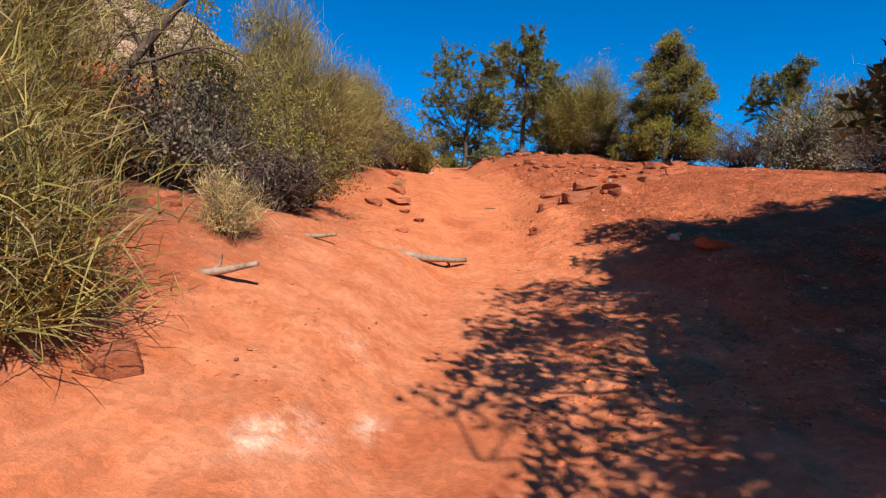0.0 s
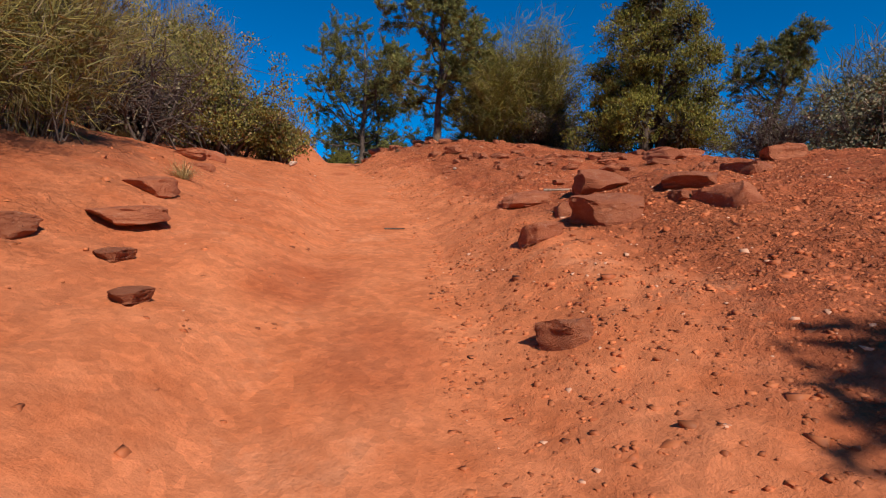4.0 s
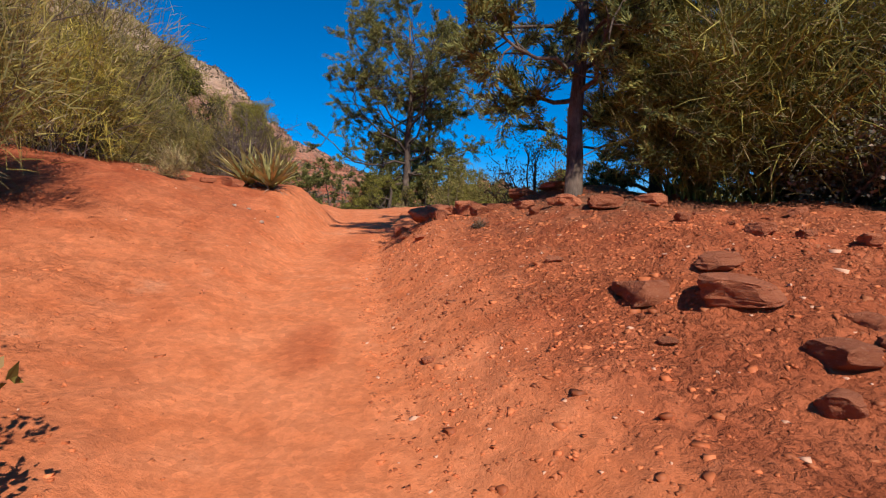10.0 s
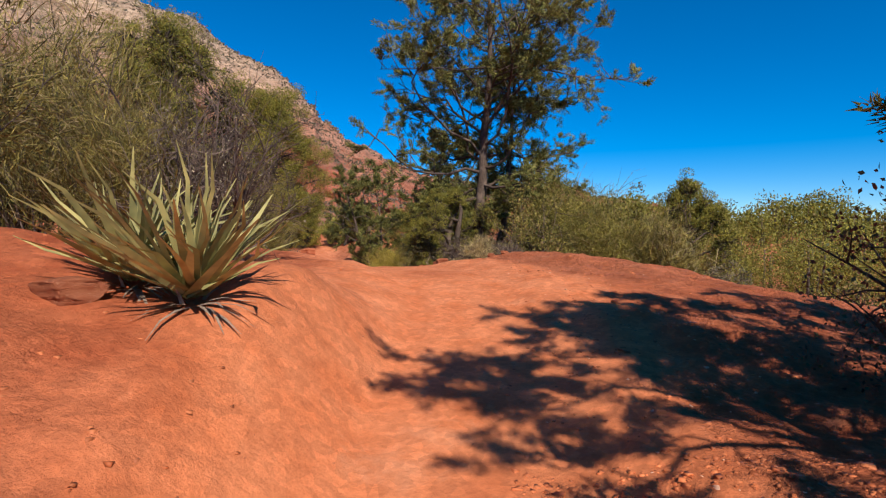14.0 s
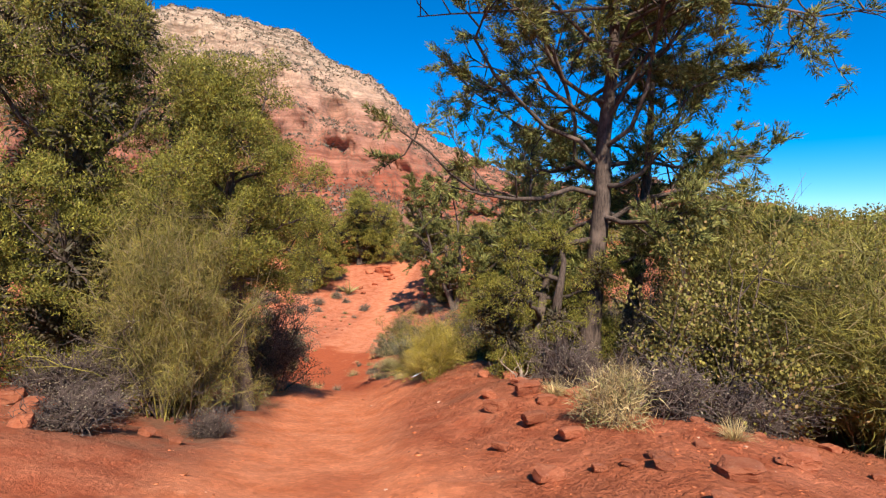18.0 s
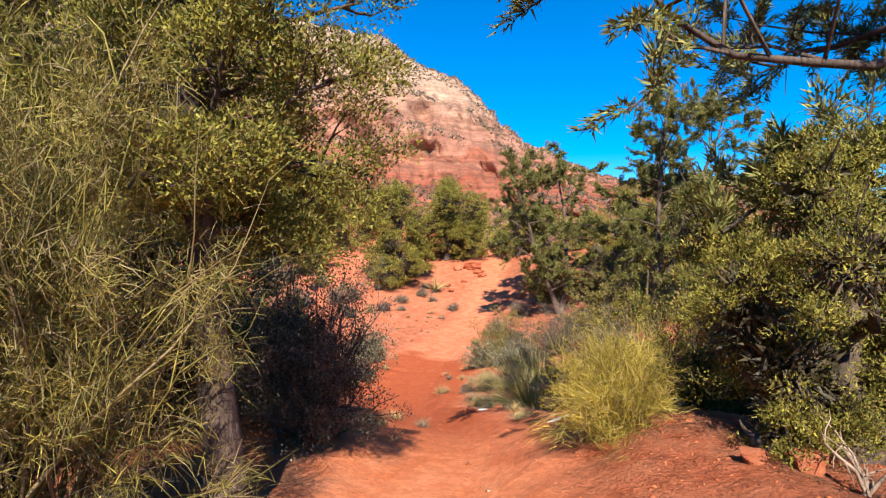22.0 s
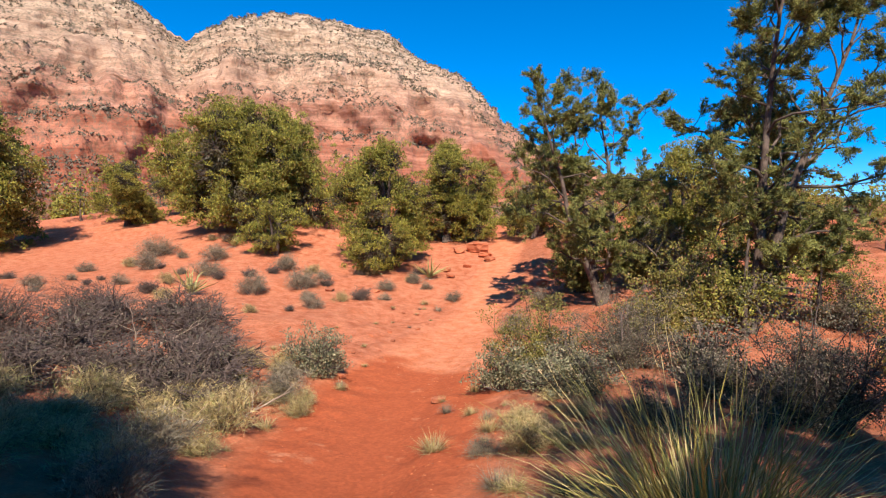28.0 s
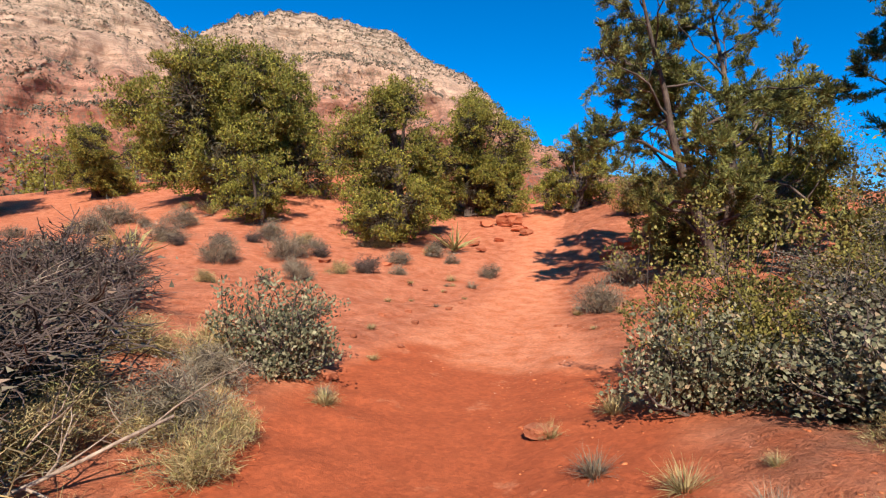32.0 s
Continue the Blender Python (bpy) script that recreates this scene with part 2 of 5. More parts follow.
def mat_cliff():
    m, n, l, b = nodes_of("banded_sandstone", 0.95)
    b.inputs["Specular IOR Level"].default_value = 0.1
    p = objpos(n)
    lev = n.new("ShaderNodeAttribute")
    lev.attribute_name = "level"
    wob = nz(n, l, 0.006, 5, 0.6, p)
    s = n.new("ShaderNodeMath")
    s.operation = "MULTIPLY_ADD"
    s.inputs[1].default_value = 0.22
    l.new(wob, s.inputs[0])
    l.new(lev.outputs["Fac"], s.inputs[2])
    beds = ramp(n, l, s.outputs[0], [(0.12, (0.27, 0.13, 0.08)), (0.2, (0.36, 0.115, 0.065)), (0.28, (0.31, 0.095, 0.055)), (0.34, (0.42, 0.18, 0.115)), (0.39, (0.35, 0.13, 0.08)), (0.44, (0.44, 0.22, 0.15)),
                                     (0.5, (0.40, 0.20, 0.135)), (0.6, (0.44, 0.275, 0.19)), (0.8, (0.43, 0.30, 0.21)), (1.0, (0.40, 0.295, 0.21))])
    mp = n.new("ShaderNodeMapping")
    mp.inputs["Scale"].default_value = (0.2, 0.2, 1.6)
    l.new(p, mp.inputs["Vector"])
    layers = n.new("ShaderNodeMapping")
    layers.inputs["Scale"].default_value = (0.012, 0.012, 1.0)
    l.new(p, layers.inputs["Vector"])
    course = nz(n, l, 0.11, 5, 0.75, layers.outputs[0])
    beds = mix(n, l, 0.75, beds, mix(n, l, 1.0, beds, ramp(n, l, course, [(0.38, (0.62, 0.5, 0.46)), (0.5, (1.0, 0.98, 0.97)), (0.62, (1.3, 1.3, 1.28))]), "MULTIPLY"))
    thin = nz(n, l, 0.05, 6, 0.7, mp.outputs[0])
    beds = mix(n, l, 0.6, beds, mix(n, l, 1.0, beds, ramp(n, l, thin, [(0.32, (0.6, 0.55, 0.52)), (0.68, (1.3, 1.28, 1.25))]), "MULTIPLY"))
    rough = nz(n, l, 0.035, 8, 0.75, p)
    beds = mix(n, l, 0.6, beds, mix(n, l, 1.0, beds, ramp(n, l, rough, [(0.33, (0.5, 0.46, 0.45)), (0.6, (1.2, 1.2, 1.2))]), "MULTIPLY"))
    scrub = ramp(n, l, nz(n, l, 0.2, 5, 0.8, p), grey(0.5, 0.58))
    where = ramp(n, l, nz(n, l, 0.008, 4, vec=p), grey(0.34, 0.56))
    f = n.new("ShaderNodeMath")
    f.operation = "MULTIPLY"
    l.new(scrub, f.inputs[0])
    l.new(where, f.inputs[1])
    g = n.new("ShaderNodeMath")
    g.operation = "MULTIPLY"
    g.inputs[1].default_value = 0.78
    l.new(f.outputs[0], g.inputs[0])
    cracks = n.new("ShaderNodeMapping")
    cracks.inputs["Scale"].default_value = (1.0, 1.0, 0.16)
    l.new(p, cracks.inputs["Vector"])
    split = nz(n, l, 0.05, 6, 0.7, cracks.outputs[0])
    beds = mix(n, l, ramp(n, l, split, [(0.36, (0.7, 0.7, 0.7)), (0.43, (0, 0, 0))]), beds, (0.16, 0.085, 0.06))
    c = mix(n, l, g.outputs[0], beds, (0.12, 0.11, 0.075))
    l.new(c, b.inputs["Base Color"])
    bump(n, l, b, rough, 0.9, 9.0)
    return m


M_GROUND = mat_ground()
M_ROCK = mat_rock("red_sandstone", (0.36, 0.10, 0.045), (0.50, 0.175, 0.085), (0.56, 0.28, 0.175))
M_PALE_ROCK = mat_rock("pale_stone", (0.55, 0.38, 0.28), (0.70, 0.55, 0.44), (0.78, 0.68, 0.6))
M_CLOD = mat_leaf("earth_clods", (0.34, 0.085, 0.032), (0.54, 0.165, 0.068), (0.62, 0.33, 0.21), 0.025, 0.0)
M_CLIFF = mat_cliff()
M_JUNIPER = mat_leaf("juniper_scales", (0.10, 0.097, 0.018), (0.345, 0.302, 0.055), (0.24, 0.16, 0.05), 0.08, 0.2)
# dark brown that puts the shade inside a crown into the colour
M_INNER = mat_leaf("inner_shade_foliage", (0.045, 0.034, 0.02), (0.085, 0.066, 0.034), None, 0, 0.0)
M_TANGLE = mat_leaf("tangled_olive_stems", (0.10, 0.083, 0.021), (0.33, 0.265, 0.066), (0.25, 0.18, 0.085), 0.25, 0.12)
M_PLUME = mat_leaf("feathery_olive_stems", (0.09, 0.08, 0.018), (0.32, 0.268, 0.056), (0.24, 0.17, 0.07), 0.2, 0.12)
M_PINYON = mat_leaf("pinyon_needles", (0.06, 0.066, 0.02), (0.29, 0.275, 0.08), (0.2, 0.13, 0.05), 0.04)
M_BROOM = mat_leaf("broom_stems", (0.17, 0.14, 0.02), (0.5, 0.381, 0.075), (0.38, 0.27, 0.11), 0.15)
M_WISP = mat_leaf("wispy_green_stems", (0.115, 0.094, 0.025), (0.35, 0.275, 0.08), (0.29, 0.21, 0.1), 0.2)
M_SHRUB = mat_leaf("scrub_oak_leaves", (0.085, 0.076, 0.02), (0.30, 0.245, 0.062), (0.3, 0.19, 0.08), 0.12)
M_SILVER = mat_leaf("silvery_leaves", (0.09, 0.093, 0.053), (0.28, 0.255, 0.165), (0.38, 0.27, 0.16), 0.1)
M_DUSK = mat_leaf("dull_dark_leaves", (0.055, 0.048, 0.031), (0.18, 0.15, 0.11), (0.25, 0.17, 0.12), 0.14, 0.05)
M_STRAW = mat_leaf("dry_straw", (0.26, 0.17, 0.075), (0.56, 0.43, 0.23), (0.3, 0.28, 0.09), 0.12)
M_SAGE = mat_leaf("dry_grey_sage", (0.13, 0.10, 0.07), (0.33, 0.265, 0.20), None)
M_YUCCA = mat_leaf("yucca_blades", (0.16, 0.153, 0.05), (0.5, 0.428, 0.19), (0.55, 0.428, 0.3), 0.25, 0.15)
M_BEAR = mat_leaf("long_grass_blades", (0.14, 0.122, 0.03), (0.52, 0.43, 0.13), (0.55, 0.409, 0.18), 0.25)
M_BARK = mat_bark("grey_brown_bark", (0.04, 0.027, 0.021), (0.13, 0.09, 0.068))
M_TWIG = mat_bark("grey_twigs", (0.05, 0.033, 0.028), (0.15, 0.105, 0.085))
M_DEAD = mat_bark("bleached_deadwood", (0.20, 0.135, 0.095), (0.37, 0.27, 0.20))


# ---- the lie of the land ----
# trail centre: y, x, z of the worn line
TRAIL = [(-60, -2, -9), (-12, 0.2, -1.7), (-4, 0.3, -0.2), (0, 0.4, 0.55), (3.6, 0.6, 0.95), (6.2, 0.75, 1.32), (7.6, 0.85, 1.6), (9.2, 1.0, 1.95), (12, 1.15, 2.42), (15, 1.1, 3.05),
         (18, 0.7, 3.61), (21, 0.42, 4.14), (23.5, 0.45, 4.52), (25.4, 0.55, 4.78), (27.2, 0.3, 5.0), (28.4, -0.2, 5.0), (30.3, -1.0, 4.8),
         (32.5, -1.85, 4.33), (35.6, -2.9, 3.68), (38.3, -3.75, 3.22), (41.3, -5.15, 2.42), (44.6, -6.9, 1.45), (48, -8.0, 1.05),
         (53, -9.0, 0.85), (57, -9.6, 0.95), (61, -9.9, 1.3), (66, -10.6, 2.1), (72, -11.4, 3.4), (82, -12.6, 5.2), (140, -22, 5.5), (3000, -500, -20)]
# height of the banks over the trail: y, then at 1.1, 2.6, 5.5 and 14 m to the side
BANK_L = [(-20, .2, .7, 1.6, 3), (0, .2, .7, 1.8, 4), (5, .45, 1.0, 1.9, 4.5), (9, .25, .7, 1.7, 4.5), (14, .3, .65, 1.5, 4), (18, .15, .5, 1.4, 4.5), (22, .42, .8, 1.3, 4),
          (24, .65, .9, 1.1, 3), (25.4, .25, .4, .6, 2), (27, .12, .22, .4, 1.3), (31, .1, .25, .35, 1.0), (36, .1, .2, .4, 1.4), (42, .1, .2, .5, 1.2), (50, .1, .3, .6, .9), (60, .0, .1, .3, .9), (75, -.1, .0, .1, 1.5), (140, 0, 0, 1, 3)]
BANK_R = [(-20, .0, .3, .8, 1.5), (0, .05, .25, .8, 1.5), (6, .15, .5, 1.0, 1.6), (10, .3, .7, 1.0, 1.5), (14, .18, .42, .72, .9), (18, .3, .68, .7, .2), (21, .45, .8, .5, -.6),
          (23.5, .12, .12, -.2, -2), (27, .05, .0, -.4, -3), (30.5, .12, .3, -.1, -2.4), (33, .2, .55, .3, -1.5), (37, .3, .75, .5, -1), (42, .3, .45, .5, 0), (50, .2, .5, .8, .6), (60, .05, .4, 1, 1.0), (75, .2, .5, .8, 1), (140, 0, 0, 0, -4)]


def lattice(i, j, k):
    h = (i * 374761393 + j * 668265263 + k * 1274126177) & 0xFFFFFFFF
    h = ((h ^ (h >> 13)) * 1103515245) & 0xFFFFFFFF
    h = ((h ^ (h >> 16)) * 69069) & 0xFFFFFFFF
    return ((h >> 8) & 0xFFFF) / 32767.5 - 1.0


def vnoise(x, y, seed=0):
    """Smooth noise in [-1, 1] over arrays."""
    x, y = np.asarray(x, float), np.asarray(y, float)
    i, j = np.floor(x).astype(np.int64), np.floor(y).astype(np.int64)
    u, v = x - i, y - j
    u, v = u * u * (3 - 2 * u), v * v * (3 - 2 * v)
    a = lattice(i, j, seed) * (1 - u) + lattice(i + 1, j, seed) * u
    b = lattice(i, j + 1, seed) * (1 - u) + lattice(i + 1, j + 1, seed) * u
    return a * (1 - v) + b * v


def smooth_interp(y, table, col):
    """Interpolation through a table's column with eased tangents (monotone cubic)."""
    t = np.array([r[0] for r in table], float)
    p = np.array([r[col] for r in table], float)
    d = np.diff(p) / np.diff(t)
    m = np.zeros(len(t))
    m[1:-1] = np.where(d[:-1] * d[1:] > 0, 2 * d[:-1] * d[1:] / np.where(np.abs(d[:-1] + d[1:]) < 1e-9, 1, d[:-1] + d[1:]), 0)
    m[0], m[-1] = d[0], d[-1]
    y = np.clip(y, t[0], t[-1])
    k = np.clip(np.searchsorted(t, y, side="right") - 1, 0, len(t) - 2)
    h = t[k + 1] - t[k]
    s = (y - t[k]) / h
    return ((2 * s**3 - 3 * s**2 + 1) * p[k] + (s**3 - 2 * s**2 + s) * h * m[k] + (3 * s**2 - 2 * s**3) * p[k + 1] + (s**3 - s**2) * h * m[k + 1])


def side_height(u, y, bank):
    """Height over the trail at u metres to one side."""
    cols = [smooth_interp(y, bank, c) for c in (1, 2, 3, 4)]
    at = [0.45, 1.1, 2.6, 5.5, 14.0, 60.0]
    val = [np.zeros_like(u)] + cols + [cols[3] * 1.1]
    out = np.zeros_like(u)
    for a, b, p, q in zip(at[:-1], at[1:], val[:-1], val[1:]):
        s = np.clip((u - a) / (b - a), 0, 1)
        out = np.where(u > a, p + (q - p) * (s * 0.6 + 0.4 * s * s * (3 - 2 * s)), out)
    return np.where(u > 60, val[-1], out)


def land(x, y, fine=True):
    """Ground height over arrays."""
    x, y = np.asarray(x, float), np.asarray(y, float)
    u = x - smooth_interp(y, TRAIL, 1)
    z = smooth_interp(y, TRAIL, 2)
    a = np.abs(u)
    z = z + np.where(u < 0, side_height(a, y, BANK_L), side_height(a, y, BANK_R))
    off = np.clip((a - 0.5) / 2.0, 0, 1)
    z = z + 0.16 * off * vnoise(x * 0.55, y * 0.55, 3) + 0.5 * np.clip((a - 4) / 10, 0, 1) * vnoise(x * 0.13, y * 0.13, 5)
    far = np.clip((np.hypot(x, y - 30) - 60) / 120, 0, 1)
    z = z * (1 - far) + far * (-2 + 5 * vnoise(x * 0.012, y * 0.012, 8))
    if fine:
        rough = 0.25 + 0.75 * np.clip((a - 0.35) / 0.8, 0, 1)
        crumbs = np.clip((u - 0.4) / 0.6, 0, 1) * np.clip((25 - y) / 2, 0, 1) * np.clip(0.65 + 0.7 * vnoise(x * 0.8, y * 0.8, 14), 0.1, 1.2)
        z = z + crumbs * (0.02 * np.clip(vnoise(x * 6.5, y * 6.5, 15), -0.2, 1) + 0.018 * vnoise(x * 12.5, y * 12.5, 16))
        z = z + rough * (0.028 * vnoise(x * 2.3, y * 2.3, 11) + 0.018 * vnoise(x * 5.1, y * 5.1, 12) + 0.02 * np.clip(vnoise(x * 9.7, y * 9.7, 13), -0.1, 1))
    return z


def ground_z(x, y):
    return float(land(np.array([x]), np.array([y]))[0])


# ---- mesh helpers ----
def mesh_np(name, verts, quads=None, tris=None, material=None, smooth=False):
    """A mesh from arrays of vertices and of faces with four or three corners."""
    me = bpy.data.meshes.new(name)
    verts = np.asarray(verts, np.float32)
    loops, starts, n = [], [], 0
    for faces, k in ((quads, 4), (tris, 3)):
        if faces is not None and len(faces):
            faces = np.asarray(faces, np.int32)
            loops.append(faces.ravel())
            starts.append(n + np.arange(len(faces), dtype=np.int32) * k)
            n += faces.size
    loops, starts = np.concatenate(loops), np.concatenate(starts)
    me.vertices.add(len(verts))
    me.vertices.foreach_set("co", verts.ravel())
    me.loops.add(len(loops))
    me.loops.foreach_set("vertex_index", loops)
    me.polygons.add(len(starts))
    me.polygons.foreach_set("loop_start", starts)
    if smooth:
        me.polygons.foreach_set("use_smooth", np.ones(len(starts), bool))
    me.update(calc_edges=True)
    me.validate()
    if material:
        me.materials.append(material)
    return me


def point_attr(me, name, values):
    a = me.attributes.new(name, "FLOAT", "POINT")
    a.data.foreach_set("value", np.asarray(values, np.float32))


def grid_faces(nx, ny):
    i = np.arange(nx - 1)[None, :] + np.arange(ny - 1)[:, None] * nx
    i = i.ravel()
    return np.stack([i, i + 1, i + nx + 1, i + nx], 1)


def spread(lo, hi, step, far, growth=1.16):
    """Even steps from lo to hi, then ever longer ones out to far on both sides."""
    mid = list(np.arange(lo, hi, step))
    for sign, edge in ((1, mid[-1]), (-1, mid[0])):
        d, p = step, edge
        out = []
        while abs(p) < far:
            d *= growth
            p += sign * d
            out.append(p)
        mid = mid + out if sign > 0 else out[::-1] + mid
    return np.array(mid)


# ---- ground: one sheet out to the horizon ----
LITTER = [(-3.2, 6, 3.2), (-3, 11, 2.6), (3.2, 21, 1.6), (5.5, 22, 3.0), (-3.4, 33, 2.2), (-4.5, 36, 2.0), (1.2, 37, 2.6), (0, 40, 2.4), (-2.4, 43, 2.0), (-6.6, 36.5, 2.0), (-9, 43, 1.8), (-3.5, 48, 3.0)]

CRUST = [(0.0, 2.75, 0.08), (-0.3, 2.4, 0.1), (-0.45, 2.2, 0.1), (-0.2, 3.6, 0.07)]


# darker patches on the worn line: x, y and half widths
DARK_PATCHES = [(0.55, 21.6, 0.32, 1.5), (0.4, 2.6, 0.7, 0.9), (0.9, 8.6, 0.5, 0.6), (0.55, 18.6, 0.2, 0.6), (0.5, 9.8, 0.4, 0.8), (0.2, 27.2, 0.5, 0.6), (-1.3, 31.6, 0.35, 0.8)]


def build_ground():
    xs = spread(-12, 7.0, 0.11, 2600, 1.14)
    ys = spread(-2.0, 52.0, 0.11, 2600, 1.14)
    xs = np.concatenate([xs[xs < 0.3], np.arange(0.3, 4.8, 0.045), xs[xs > 4.82]])
    ys = np.concatenate([ys[ys < 3.5], np.arange(3.5, 24.0, 0.05), ys[ys > 24.02]])
    gx, gy = np.meshgrid(xs, ys)
    x, y = gx.ravel(), gy.ravel()
    z = land(x, y)
    me = mesh_np("ground", np.stack([x, y, z], 1), quads=grid_faces(len(xs), len(ys)), material=M_GROUND, smooth=True)
    u = np.abs(x - smooth_interp(y, TRAIL, 1) + 0.18 * vnoise(x * 0.9, y * 0.9, 21))
    wide = np.interp(y, [-5, 4, 8, 14, 22, 26, 30, 34, 42, 50, 60], [1.9, 1.8, 1.35, 0.95, 0.85, 1.3, 1.1, 0.8, 1.2, 1.9, 0.8])
    worn = np.clip((wide + 0.55 - u) / 0.8, 0, 1)
    worn = worn * worn * (3 - 2 * worn)
    left = np.where(x < smooth_interp(y, TRAIL, 1), 1.0, 0.0) * np.clip((y - 3) / 3, 0, 1) * np.clip((23 - y) / 3, 0, 1)
    worn = np.maximum(worn, 0.75 * left * np.clip((3.0 - u) / 1.0, 0, 1))
    lit = np.zeros(len(x))
    for cx, cy, r in LITTER:
        lit = np.maximum(lit, np.clip(1.3 - np.hypot(x - cx, y - cy) / r + 0.3 * vnoise(x * 1.3, y * 1.3, 31), 0, 1) * 0.8)
    crust = np.zeros(len(x))
    for cx, cy, r in CRUST:
        crust = np.maximum(crust, np.clip(1.2 - np.hypot(x - cx, (y - cy) * 0.6) / r, 0, 1))
    point_attr(me, "crust", crust)
    edge = y + 0.5 * vnoise(x * 1.1, y * 1.1, 41) + 0.25 * (x + 9.5)
    damp = worn * np.clip((y - 36.5) / 4, 0, 1) * np.clip((53.4 - edge) / 0.5, 0, 1)
    # darker patches at part strength, in the same colour as the hollow's earth
    for cx, cy, rx, ry in DARK_PATCHES:
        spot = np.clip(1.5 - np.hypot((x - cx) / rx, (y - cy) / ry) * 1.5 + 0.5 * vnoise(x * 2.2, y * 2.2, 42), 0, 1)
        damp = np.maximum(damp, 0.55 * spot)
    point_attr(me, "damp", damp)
    point_attr(me, "dusty", (1 - damp) * np.interp(y, [5, 9, 23, 28, 38, 44], [0.4, 0, 0, 0.25, 0.35, 0.66]) * np.clip((85 - y) / 12, 0, 1))
    point_attr(me, "rubble", np.clip((u - wide - 0.1) / 0.5, 0, 1) * np.where(x > smooth_interp(y, TRAIL, 1), 1.0, 0.25) * np.clip((y - 3) / 3, 0, 1))
    point_attr(me, "worn", worn)
    point_attr(me, "litter", lit * (1 - worn))
    return tagged(new("ground", me), "red sandy earth with a worn footpath and loose clods", "ground", kind="structure")


build_ground()


# ---- builders of plants and stones ----
def part(name, me, parent, label=""):
    ob = new(name, me)
    ob.parent = parent
    return tagged(ob, label)


class Bag:
    """Collects tubes, leaves and blades into arrays."""

    def __init__(self):
        self.v, self.q, self.t, self.n = [], [], [], 0

    def tube(self, pts, r0, r1, sides):
        pts = np.asarray(pts, float)
        k = len(pts)
        d = np.gradient(pts, axis=0)
        d /= np.linalg.norm(d, axis=1)[:, None] + 1e-9
        up = np.array([0.31, 0.95, 0.1]) if abs(d[0][2]) > 0.8 else np.array([0, 0, 1.0])
        a = np.cross(d, up)
        a /= np.linalg.norm(a, axis=1)[:, None] + 1e-9
        b = np.cross(d, a)
        ang = np.arange(sides) * (2 * np.pi / sides)
        rad = np.linspace(r0, r1, k)[:, None, None]
        ring = pts[:, None, :] + rad * (np.cos(ang)[None, :, None] * a[:, None, :] + np.sin(ang)[None, :, None] * b[:, None, :])
        self.v.append(ring.reshape(-1, 3))
        i = np.arange(k - 1)[:, None] * sides
        j = np.arange(sides)[None, :]
        jn = (j + 1) % sides
        f = np.stack([i + j, i + jn, i + sides + jn, i + sides + j], -1).reshape(-1, 4) + self.n
        self.q.append(f)
        if sides == 4:
            self.q.append(np.array([[0, 1, 2, 3]]) + self.n + (k - 1) * sides)
        if sides == 8:
            for end in (0, (k - 1) * sides):
                self.q.append(np.array([[0, 1, 2, 3], [0, 3, 4, 7], [4, 5, 6, 7]]) + self.n + end)
        self.n += k * sides

    def leaves(self, c, d, length, width, rng, facing=None):
        """Small pointed leaves at c along d, arrays of n x 3; their flat sides look loosely along facing."""
        n = len(c)
        d = d / (np.linalg.norm(d, axis=1)[:, None] + 1e-9)
        s = np.cross(d, rng.normal(size=(n, 3)) * (1.0 if facing is None else 0.42) + (0 if facing is None else facing))
        s /= np.linalg.norm(s, axis=1)[:, None] + 1e-9
        ln = (length * rng.uniform(0.6, 1.25, n))[:, None]
        w = (width * rng.uniform(0.7, 1.3, n))[:, None]
        v = np.stack([c - s * w, c + s * w, c + d * ln], 1).reshape(-1, 3)
        self.v.append(v)
        self.t.append(np.arange(3 * n).reshape(n, 3) + self.n)
        self.n += 3 * n

    def ovals(self, c, d, length, width, rng, facing):
        """Small oval leaves with a pointed tip, slightly folded."""
        n = len(c)
        d = d / (np.linalg.norm(d, axis=1)[:, None] + 1e-9)
        s = np.cross(d, rng.normal(size=(n, 3)) * 0.5 + facing)
        s /= np.linalg.norm(s, axis=1)[:, None] + 1e-9
        ln = (length * rng.uniform(0.6, 1.25, n))[:, None]
        w = (width * rng.uniform(0.7, 1.3, n))[:, None]
        lift = np.cross(s, d) * w * 0.35
        v = np.stack([c, c + d * ln * 0.45 - s * w + lift, c + d * ln, c + d * ln * 0.45 + s * w + lift], 1).reshape(-1, 3)
        self.v.append(v)
        self.q.append(np.arange(4 * n).reshape(n, 4) + self.n)
        self.n += 4 * n

    def blades(self, c, d, length, width, droop, rng, seg=3, twist=0.0):
        """Strips that leave c along d and bend down by droop; twist turns their flat sides any way."""
        n = len(c)
        d = d / (np.linalg.norm(d, axis=1)[:, None] + 1e-9)
        side = np.cross(d, np.array([0, 0, 1.0]) + rng.normal(size=(n, 3)) * twist) + rng.normal(size=(n, 3)) * 0.15
        side /= np.linalg.norm(side, axis=1)[:, None] + 1e-9
        ln = length * rng.uniform(0.65, 1.15, n)
        w = width * rng.uniform(0.7, 1.25, n)
        dr = droop * rng.uniform(0.4, 1.5, n)
        rows = []
        for k in range(seg + 1):
            s = k / seg
            p = c + d * (ln * s)[:, None]
            p[:, 2] -= dr * ln * s * s
            p += side * (0.10 * ln * s * s * rng.normal(size=n) * 0.4)[:, None] if k else 0
            ww = (w * (1 - 0.92 * s**1.5))[:, None]
            rows.append(np.stack([p - side * ww, p + side * ww], 1))
        v = np.stack(rows, 1).reshape(n, -1, 3)
        base = np.arange(n)[:, None] * (2 * (seg + 1)) + self.n
